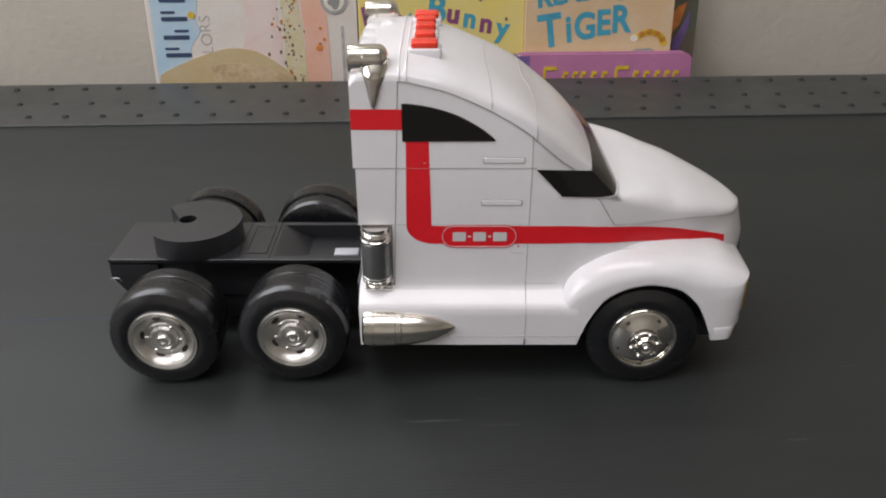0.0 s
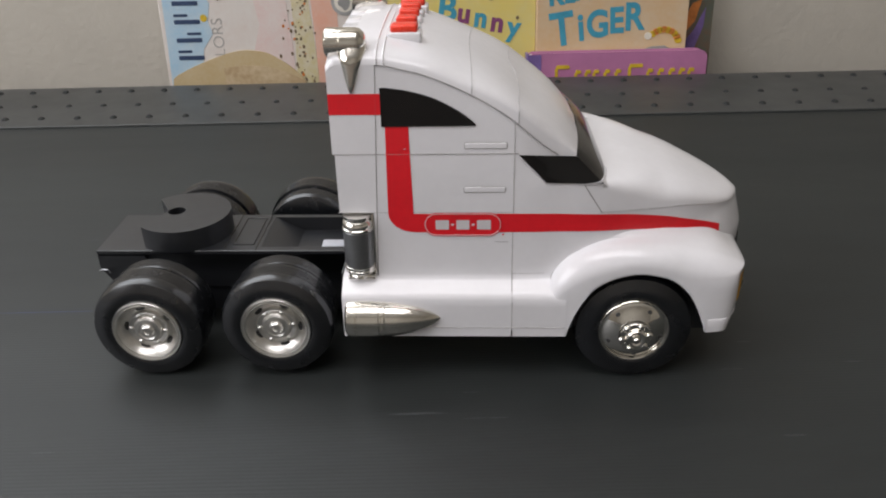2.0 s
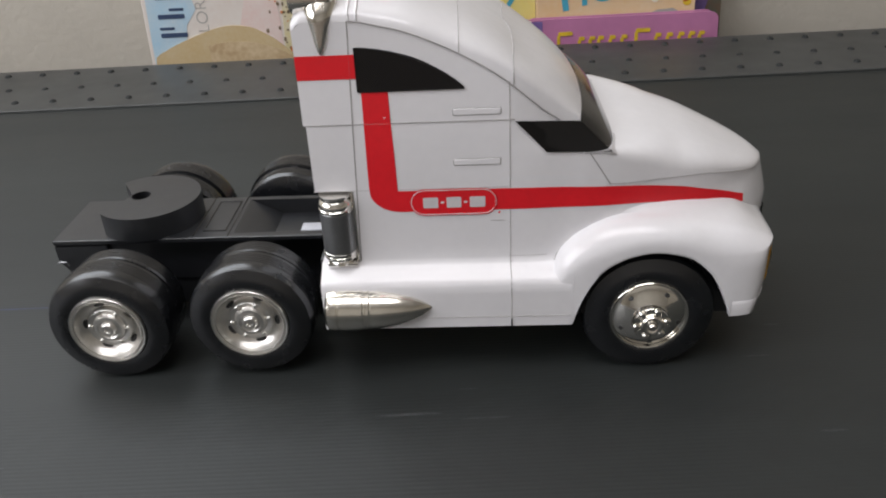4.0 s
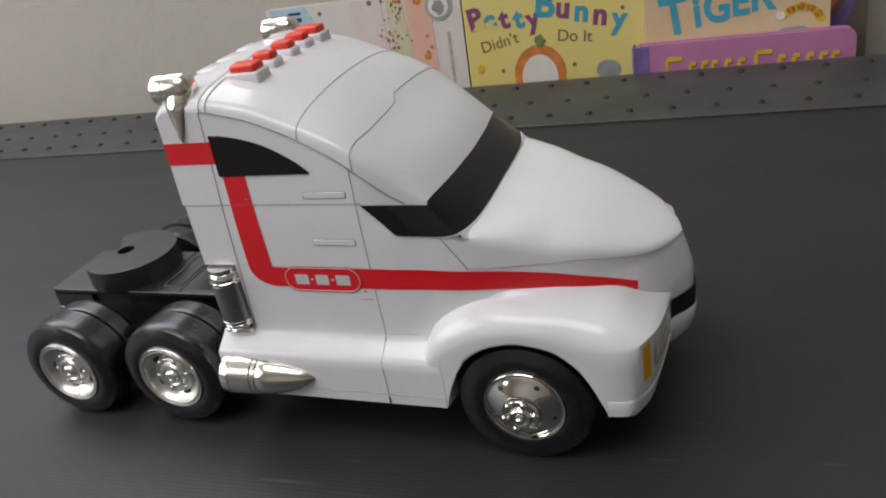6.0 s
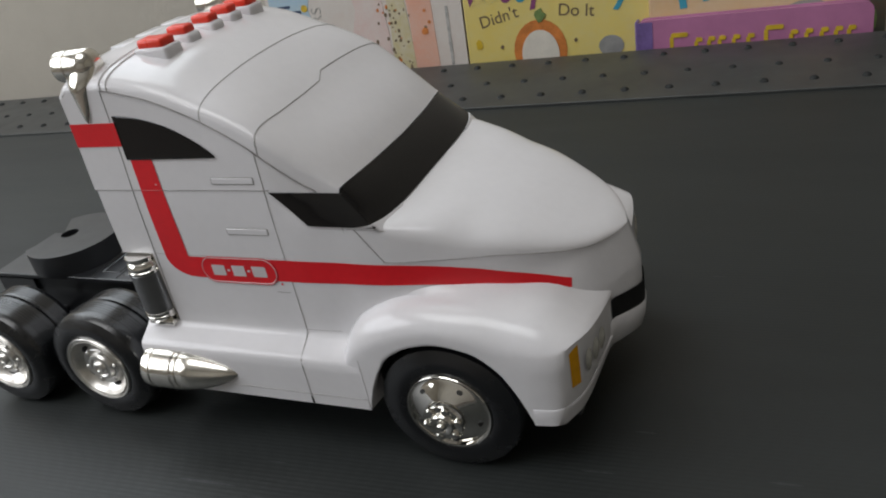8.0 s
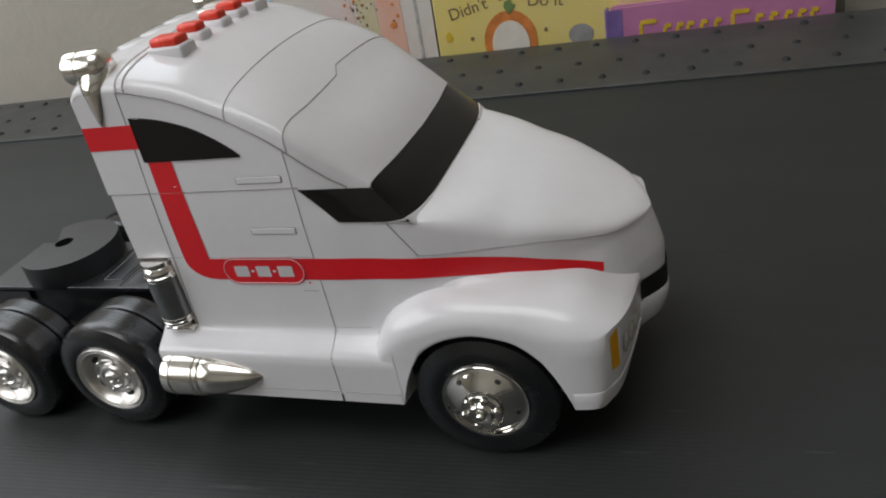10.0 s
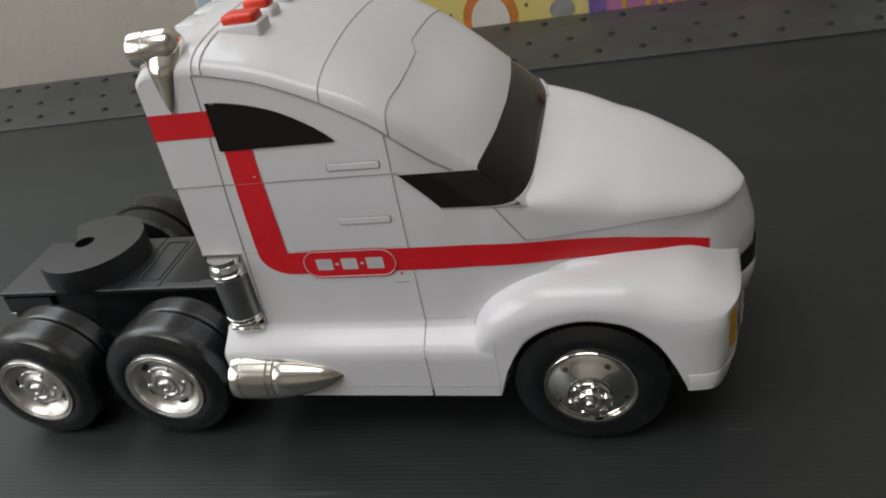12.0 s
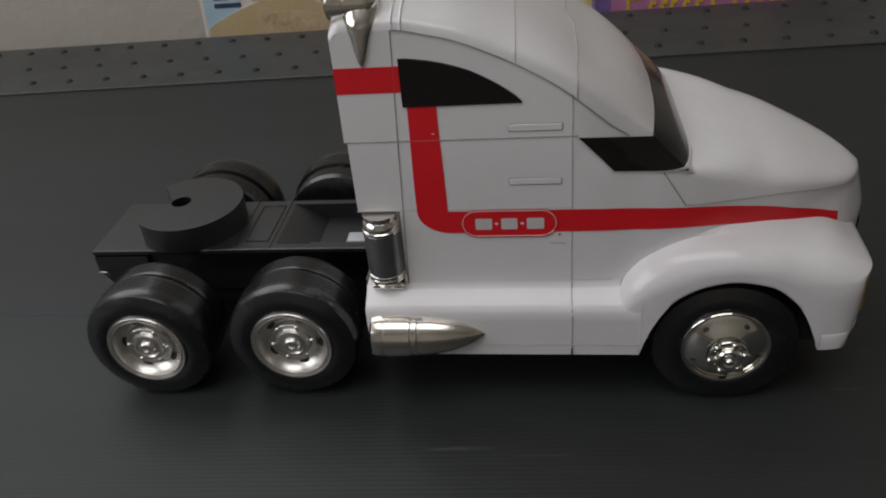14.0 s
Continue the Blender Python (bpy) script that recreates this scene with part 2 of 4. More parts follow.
wall_box("ceiling", (LEFT - 0.1, RIGHT + 0.1, FRONT - 0.1, WALL + 0.1, CEILING, CEILING + 0.1), CEIL, "plain white ceiling")
bm = box(LEFT - 0.1, LEFT, FRONT, WIN_Y[0], FLOOR, CEILING)
box(LEFT - 0.1, LEFT, WIN_Y[1], WALL, FLOOR, CEILING, bm=bm)
box(LEFT - 0.1, LEFT, WIN_Y[0], WIN_Y[1], FLOOR, WIN_Z[0], bm=bm)
box(LEFT - 0.1, LEFT, WIN_Y[0], WIN_Y[1], WIN_Z[1], CEILING, bm=bm)
solid("wall_left", bm, PAINT, "plain beige wall with a window opening", "wall", "structure")
bm = box(LEFT - 0.07, LEFT - 0.02, WIN_Y[0], WIN_Y[0] + 0.05, WIN_Z[0], WIN_Z[1])
box(LEFT - 0.07, LEFT - 0.02, WIN_Y[1] - 0.05, WIN_Y[1], WIN_Z[0], WIN_Z[1], bm=bm)
box(LEFT - 0.07, LEFT - 0.02, WIN_Y[0] + 0.05, WIN_Y[1] - 0.05, WIN_Z[0], WIN_Z[0] + 0.05, bm=bm)
box(LEFT - 0.07, LEFT - 0.02, WIN_Y[0] + 0.05, WIN_Y[1] - 0.05, WIN_Z[1] - 0.05, WIN_Z[1], bm=bm)
solid("window_1", bm, TRIMW, "white painted window frame", "window", "structure")

ceiling_light = thing("ceiling_light", (-0.18, -0.72, CEILING), "flat white ceiling light panel", "ceiling light")
part("housing", box(-0.92, 0.92, -0.57, 0.57, -0.05, 0.0, 0.008), TRIMW, ceiling_light)

# ---------------------------------------------------------------- treadmill
treadmill = thing("treadmill", (0, 0, FLOOR), "black treadmill with ribbed belt and studded side rails", "treadmill")
X0, X1, PITCH = -0.95, 0.95, 0.0022
rows = []
for k in range(int((BACK - NEAR + 0.008) / PITCH * 6)):
    rows.append((NEAR - 0.004 + k * PITCH / 6, 0.00002 * math.cos(2 * math.pi * k / 6) - 0.00002))
rows += [(BACK + 0.004, -0.004), (NEAR - 0.004, -0.004)]
bm, made = grid([[(x, y, z - FLOOR) for y, z in rows] for x in (X0, X1)], close_u=True)
part("belt", bm, BELT, treadmill, "dark grey finely ribbed running belt", angle=60)
part("deck", box(X0, X1, NEAR - 0.02, BACK + 0.02, 0.02, -FLOOR - 0.0045, 0.004), BLACK, treadmill)

RAIL_W, RAIL_Z = 0.131, 0.0020


def rail(inner, outward):
    """A side rail: rounded inner lip, level top, rounded drop to the floor."""
    prof = [(0.0005, -0.004), (0.0, RAIL_Z - 0.0006), (0.0008, RAIL_Z), (0.06, RAIL_Z + 0.0006), (RAIL_W - 0.008, RAIL_Z),
            (RAIL_W - 0.003, RAIL_Z - 0.0012), (RAIL_W - 0.0006, RAIL_Z - 0.004), (RAIL_W, RAIL_Z - 0.009), (RAIL_W + 0.004, FLOOR + 0.03), (0.02, FLOOR + 0.03), (0.02, -0.03), (0.0005, -0.03)]
    pts = [[(x, inner + outward * a, z - FLOOR) for a, z in prof] for x in (X0, X1)]
    bm, made = grid(pts, close_u=True)
    bm.faces.new(made[0]), bm.faces.new(made[1][::-1])
    ob = part("side_rail", bm, RAIL, treadmill, "dark moulded side rail with raised anti-slip studs")
    return ob


stud = lathe([(0.0036, -0.0004), (0.0033, 0.0004), (0.0027, 0.0013), (0.0020, 0.0020), (0.0010, 0.0023), (0.0, 0.0023)], "z", seg=14)
stud_mesh = finish("stud", stud, SHADED_STUD)
for inner, outward in ((NEAR, -1), (BACK, 1)):
    ob = rail(inner, outward)
    for row, off in enumerate((0.021, 0.058, 0.106)):
        for k in range(-22, 23):
            s = new("stud", stud_mesh)
            s.parent = ob
            s.location = (0.0345 * k + 0.003 + 0.0115 * row, inner + outward * off, RAIL_Z - FLOOR)
for x, y in ((-0.8, NEAR - 0.06), (0.8, NEAR - 0.06), (-0.8, BACK + 0.06), (0.8, BACK + 0.06)):
    part("foot", lathe([(0.0, 0.0), (0.03, 0.0), (0.032, 0.006), (0.03, 0.04), (0.0, 0.04)], "z", (x, y, 0.0), 20), BLACK, treadmill)


def scuff(x, y, long, wide, mat, name="scuff"):
    """A thin rubbed mark lying along the belt, ragged at its ends."""
    rnd = random.Random(int(1e4 * (x + 1)))
    n = 9
    up_side = [(x - long / 2 + long * k / n, y + wide * (0.5 - 0.5 * abs(2 * k / n - 1) ** 3) * rnd.uniform(0.5, 1.1)) for k in range(n + 1)]
    low_side = [(a, y - wide * (0.5 - 0.5 * abs(2 * k / n - 1) ** 3) * rnd.uniform(0.5, 1.1)) for k, (a, b) in enumerate(up_side)]
    bm, made = grid([[(a, b, z - FLOOR) for a, b in line] for line, z in ((up_side, 0.0001), (low_side, 0.0001))])
    return part(name, bm, mat, treadmill)


for x, y, long, wide in ((0.163, 0.016, 0.009, 0.0010), (0.212, -0.003, 0.012, 0.0012), (0.161, -0.056, 0.012, 0.0014), (-0.175, -0.057, 0.012, 0.0014), (-0.008, -0.036, 0.030, 0.0016), (0.024, -0.040, 0.022, 0.0010),
                         (0.223, 0.173, 0.008, 0.0010), (0.148, -0.007, 0.014, 0.0012), (0.186, 0.129, 0.007, 0.0009), (0.018, -0.021, 0.010, 0.0010), (-0.23, 0.150, 0.014, 0.0010), (-0.12, 0.230, 0.010, 0.0012)):
    scuff(x, y, long, wide, SCUFF)
scuff(-0.222, 0.060, 0.070, 0.0008, PEN, "pen_mark")

# ---------------------------------------------------------------- toy truck
truck = thing("toy_truck", (0, MID, 0), "white plastic toy truck with red stripe standing on the belt", "toy truck")
truck.rotation_euler = (0, 0, radians(-2.5))
side_z = curve([(-0.040, 0.152), (-0.036, 0.1550), (-0.019, 0.1550), (-0.006, 0.1525), (0.0, 0.1510), (0.017, 0.1440), (0.030, 0.1370), (0.039, 0.1310), (0.050, 0.1215), (0.056, 0.1165), (0.062, 0.1140), (0.068, 0.1127)])
top_z = curve([(-0.040, 0.1585), (-0.036, 0.1625), (-0.019, 0.1635), (-0.006, 0.1615), (0.0, 0.1602), (0.017, 0.1535), (0.030, 0.1465), (0.039, 0.1408), (0.050, 0.1325), (0.056, 0.1275), (0.062, 0.1215), (0.068, 0.1145)])
hood_side = curve([(0.079, 0.0858), (0.10, 0.0852), (0.12, 0.0842), (0.1375, 0.0805), (0.150, 0.0774), (0.157, 0.0758)])
hood_top = curve([(0.079, 0.1007), (0.09, 0.1000), (0.10, 0.0985), (0.11, 0.0964), (0.12, 0.0937), (0.135, 0.0875), (0.147, 0.0818), (0.1525, 0.0790), (0.157, 0.0760)])
# plan of the nose at the hood's edge and, blunter, at the grille
plan_high = curve([(0.070, 0.0525), (0.080, 0.0515), (0.10, 0.0466), (0.12, 0.0405), (0.135, 0.0325), (0.147, 0.0225), (0.1525, 0.0135), (0.1555, 0.0065), (0.157, 0.0)])
plan_low = curve([(0.070, 0.0525), (0.080, 0.0515), (0.10, 0.0478), (0.12, 0.0422), (0.135, 0.0362), (0.1421, 0.0328), (0.148, 0.0266), (0.1531, 0.0197), (0.1560, 0.0150), (0.1585, 0.0100), (0.1604, 0.0050), (0.1612, 0.0)])


def nose_half(x, z):
    """The nose rolls from the blunt plan at the grille into the pointed one at the hood's edge."""
    s = min(1, max(0, (z - 0.060) / 0.0158)) ** 1.1
    tip = 0.1612 - 0.0042 * s
    q = (x - 0.13) / (tip - 0.13)
    lo, hi = (plan_low(x), plan_high(x)) if q <= 0 else (plan_low(0.13 + 0.0312 * q), plan_high(0.13 + 0.027 * q))
    return lo + (hi - lo) * s


def bowed(p):
    """The windshield's edges bow forward towards the middle."""
    x, v, z = p
    return (x + 0.0042 * smooth(0.045, 0.066, x) * (1 - smooth(0.080, 0.120, x)) * max(0, 1 - (v / 0.05) ** 2), v, z)


def half(x, z):
    """Half the body's width at a height; the skirt bulges out below."""
    w = nose_half(x, z) if x > 0.07 else 0.0538 - 0.0013 * smooth(0.045, 0.07, x)
    if x < 0.085:
        w -= 0.0018 * smooth(0.10, 0.155, z) + 0.0035 * min(1, max(0, (x - 0.0425) / 0.0255)) * smooth(0.100, 0.113, z) * (1 - smooth(0.078, 0.085, x))
    if x < 0.0665:
        w += (0.0095 + 0.0013 * smooth(0.045, 0.07, x)) * (1 - smooth(0.046, 0.0545, z))
    return w


WALL_Z = [0.0255, 0.030, 0.036, 0.042, 0.046, 0.0475, 0.049, 0.0505, 0.052, 0.0535, 0.055, 0.060, 0.068, 0.0765, 0.087]


def hood_n(x):
    """How boxy the hood's cross-section is: squarer at the windshield."""
    return 2.5 + 0.9 * (1 - smooth(0.090, 0.145, x)) + 4.5 * (1 - smooth(0.0785, 0.112, x)) + 8.0 * (1 - smooth(0.0785, 0.094, x)) ** 2


def bowed_front(p):
    """The windshield's foot runs nearly straight across and turns at the corners."""
    x, v, z = p
    return (x + 0.0046 * (1 - smooth(0.084, 0.125, x)) * (1 - min(1, abs(v) / 0.0525) ** 5), v, z)


def roof_n(x):
    """How boxy the roof's cross-section is: squarer over the windshield."""
    return 2.7 + 2.8 * smooth(0.015, 0.050, x)


def body_point(x, s, side, out=0.0, top=None, low=None, n=2.5):
    """The body's skin: s from 0 to 1 climbs the shoulder from the wall's edge to the centre line."""
    zs, zt = low(x), top(x)
    a = s * math.pi / 2
    w = half(x, zs)
    return (x, side * (w * math.cos(a) ** (2 / n) + out * math.cos(a)), zs + (zt - zs) * math.sin(a) ** (2 / n) + out * math.sin(a))


def skin(x, z, side=-1, out=0.0003):
    return (x, side * (half(x, z) + out), z)


def roof_at(x, v, out=0.0003, top=top_z, low=side_z, n=None):
    """Height of the roof or hood at v from the centre line."""
    n = n or roof_n(x)
    w = half(x, low(x))
    c = min(1.0, abs(v) / w)
    return (x, v, low(x) + (top(x) - low(x)) * (1 - c**n) ** (1 / n) + out)


# cab walls, with the canister's alcove at the rear lower corner
bm = bmesh.new()
for side in (-1, 1):
    xs = [-0.040, -0.039, -0.036, -0.030, -0.0232]
    rows = [[(x, side * half(x, z), z) for z in WALL_Z[:10]] + [(x, side * 0.044, 0.0535), (x, side * 0.044, 0.086), (x, side * half(x, 0.0875), 0.087)] +
            [(x, side * (half(x, z)), z) for z in steps(0.088, 0.1153, 4) + steps(0.1156, side_z(x), 5)] for x in xs]
    grid(rows, bm)
    grid([[(-0.0232, side * 0.044, z), (-0.0232, side * half(-0.0232, z), z)] for z in (0.0535, 0.06, 0.087)], bm)
    xs = steps(-0.0232, 0.056, 20) + steps(0.056, 0.0664, 6)[1:] + [0.068]
    rows = [[(x, side * half(x, z), z) for z in WALL_Z + steps(0.087, side_z(x), 10)[1:]] for x in xs]
    grid(rows, bm)
    # pillar foot below the windshield
    rows = [[(x, side * half(x, z), z) for z in (0.055, 0.06, 0.068, 0.0765, 0.085) + tuple(steps(0.087, 0.1127 - 0.0122 * (x - 0.068) / 0.011, 5))] for x in steps(0.068, 0.0812, 6)]
    grid(rows, bm)
    # underside edge of the skirt
    grid([[(x, side * half(x, 0.0255), 0.0255), (x, side * (half(x, 0.0255) - 0.012), 0.0255)] for x in (-0.040, 0.0665)], bm)
rear = [(-0.040, half(-0.04, z), z) for z in WALL_Z[:10]] + [(-0.040, 0.044, 0.0535), (-0.040, 0.044, 0.086)] + [(-0.040, half(-0.04, z), z) for z in steps(0.088, 0.1153, 4) + steps(0.1156, side_z(-0.04), 5)]
grid([[(x, -y, z) for x, y, z in rear], rear], bm)
grid([[(0.0665, -0.0635, z), (0.0665, 0.0635, z)] for z in (0.0255, 0.05)], bm)
for v in bm.verts:
    if v.co.x < -0.0385 and 0.08 < v.co.z < 0.1154:
        v.co.x += 0.0011
part("cab", bm, WHITE, truck, angle=40)

bm = bmesh.new()
xs = [-0.040, -0.0392, -0.038, -0.036] + steps(-0.036, 0.068, 52)[1:]
grid([[bowed(body_point(x, s, -1, 0, top_z, side_z, roof_n(x))) for s in steps(0, 1, 14)] + [bowed(body_point(x, s, 1, 0, top_z, side_z, roof_n(x))) for s in steps(1, 0, 14)[1:]] for x in xs], bm)
grid([[body_point(-0.040, s, -1, 0, top_z, side_z, 2.7) for s in steps(0, 1, 14)], [body_point(-0.040, s, 1, 0, top_z, side_z, 2.7) for s in steps(0, 1, 14)]], bm)
part("roof", bm, WHITE, truck, "glossy white arched roof with panel lines", angle=50)

# windshield: a dark wrap-round band
bm = bmesh.new()


lip = half(0.068, 0.1127) + 0.0006
top_row = [(0.0682, lip * k / 12, roof_at(0.068, lip * k / 12, -0.0001)[2]) for k in range(-12, 13)]
top_row = [bowed(p) for p in top_row]
bot_row = []
for k in range(-12, 13):
    x, v = 0.0792 + 0.0014 * abs(k / 12) ** 8, (half(0.079, 0.0985) + 0.0006) * k / 12
    bot_row.append(bowed_front((x, v, max(0.1003, roof_at(x, v, 0.0004, hood_top, hood_side, 9.0)[2]))))
rows = []
for s in steps(0, 1, 6):
    rows.append([tuple(a[i] + (b[i] - a[i]) * s + (0.0008 * math.sin(math.pi * s) * (1 - (k / 12 - 1) ** 6) if i != 1 else 0) for i in range(3)) for k, (a, b) in enumerate(zip(top_row, bot_row))])
grid(rows, bm)
part("windshield", bm, TINT, truck, "dark tinted windshield")
for side in (-1, 1):
    bm = bmesh.new()
    rows = []
    for s in steps(0, 1, 8):
        x0, x1 = 0.0425 + 0.0125 * s, 0.0682 + 0.0124 * s
        z0, z1 = 0.1150 - 0.0134 * s, 0.1126 - 0.0123 * s
        row = []
        for k in range(11):
            c = k / 10
            x, z = x0 + (x1 - x0) * c, z0 + (z1 - z0) * c
            end = lip + (half(0.079, 0.0985) + 0.0006 - lip) * s
            y = half(x0, z0) + 0.0006
            row.append((x, side * (y + (end - y) * c), z))
        rows.append(row)
    grid(rows, bm)
    part("quarter_window", bm, TINT, truck)
    foot_v = half(0.079, 0.0985)
    # the white corner that rounds off the glass at the pillar's foot
    low, high = [], []
    for c in steps(0.55, 1, 8):
        x, y, z = [rows[-1][0][i] + (rows[-1][10][i] - rows[-1][0][i]) * c for i in range(3)]
        h = 0.0019 * ((c - 0.55) / 0.45) ** 2
        low.append((x + 0.0003, y - side * 0.0004, z - 0.0010))
        high.append((x - 0.8 * h, y + side * 0.0003, z + 0.75 * h))
    for k in (11.7, 11.3, 10.8, 10.2, 9.5, 8.8, 8.0):
        i, f = int(k), k - int(k)
        a, b = [[row[i + 12][j] + (row[min(24, i + 13)][j] - row[i + 12][j]) * f for j in range(3)] for row in (top_row, bot_row)]
        q = 0.0019 * ((k - 8) / 4) ** 2 / 0.0165
        low.append((b[0] + 0.0022, side * b[1], b[2] - 0.0016))
        high.append((b[0] + (a[0] - b[0]) * q + 0.0005, side * b[1], b[2] + (a[2] - b[2]) * q + 0.0003))
    corner, made = grid([[(x - 0.001, y - side * 0.001, z - 0.0006) for x, y, z in low], low, high, [(x - 0.0006, y - side * 0.001, z - 0.0004) for x, y, z in high]])
    part("cowl_corner", corner, WHITE, truck, angle=60)
    part("window_pillar", tube([(0.0680 + 0.0120 * s, side * (lip + (foot_v - lip) * s - 0.0009), 0.1120 - 0.0118 * s) for s in steps(0.05, 0.84, 8)], 0.0010, 10), TINT, truck)

# hood and nose
bm = bmesh.new()
xs = [0.0785, 0.080, 0.083, 0.087] + steps(0.09, 0.15, 20) + [0.1515, 0.1525, 0.1535, 0.1545, 0.1555, 0.1563, 0.1568, 0.157]
grid([[bowed_front(body_point(x, s, -1, 0, hood_top, hood_side, hood_n(x))) for s in steps(0, 1, 14)] +
      [bowed_front(body_point(x, s, 1, 0, hood_top, hood_side, hood_n(x))) for s in steps(1, 0, 14)[1:]] for x in xs], bm)
part("hood", bm, WHITE, truck, angle=50)
bm = bmesh.new()
for side in (-1, 1):
    grid([[(x, side * half(x, z), z) for z in [0.036, 0.050, 0.060] + steps(0.062, hood_side(x), 9)] for x in xs[1:] if x < 0.13] +
         [[(0.13 + (0.0312 - 0.0042 * min(1, max(0, (z - 0.060) / 0.0158)) ** 1.1) * q, side * half(0.13 + (0.0312 - 0.0042 * min(1, max(0, (z - 0.060) / 0.0158)) ** 1.1) * q, z), z)
           for z in [0.036, 0.050, 0.060] + steps(0.062, hood_side(0.13 + 0.027 * q), 9)] for q in steps(0, 0.7, 9) + [0.78, 0.84, 0.89, 0.93, 0.96, 0.98, 0.992, 1.0]], bm)
part("nose", bm, WHITE, truck, angle=50)

# fenders: swept over the front wheels and round to the headlights
fend_hi = curve([(0.0570, 0.0490), (0.0612, 0.0577), (0.0660, 0.0631), (0.0740, 0.0681), (0.0835, 0.0714), (0.095, 0.0723), (0.11, 0.0715), (0.125, 0.0690), (0.135, 0.0666), (0.141, 0.0641), (0.1455, 0.0619), (0.149, 0.0600), (0.1515, 0.0582), (0.1534, 0.0566)])
fend_out = curve([(0.0545, 0.0625), (0.060, 0.0629), (0.0665, 0.06335), (0.076, 0.0636), (0.10, 0.0634), (0.130, 0.0631), (0.136, 0.0627), (0.140, 0.0620), (0.1435, 0.0606), (0.1457, 0.0583), (0.1475, 0.0556), (0.1490, 0.0526), (0.1503, 0.0480), (0.1512, 0.0430), (0.1520, 0.0368), (0.1526, 0.0305), (0.1531, 0.0240), (0.1534, 0.0205)])
lip_z = curve([(0.0, 0.0295), (0.012, 0.0315), (0.024, 0.0327), (0.035, 0.0315), (0.045, 0.0295), (0.059, 0.0276)])
WHEEL_F, WHEEL_Z, ARCH = 0.0995, 0.0282, 0.0325
arch_line = curve([(0.0666, 0.0255), (0.0680, 0.0310), (0.0720, 0.0415), (0.0790, 0.0520), (0.0900, 0.0580), (0.0990, 0.0596), (0.1115, 0.0575), (0.1220, 0.0496), (0.1285, 0.0382), (0.1312, 0.0315), (0.1322, 0.0290)])


def arch_z(x):
    """The fender's lower edge: the wheel opening, then the rising bumper line."""
    if x < 0.0666:
        return 0.0255
    return arch_line(x) if x < 0.1322 else lip_z(fend_out(x))


def lean(x, z):
    """The lamp face leans back towards the bumper's lower edge."""
    return x - 0.0020 * smooth(0.1400, 0.1475, x) * (1 - smooth(0.0290, 0.0440, z))


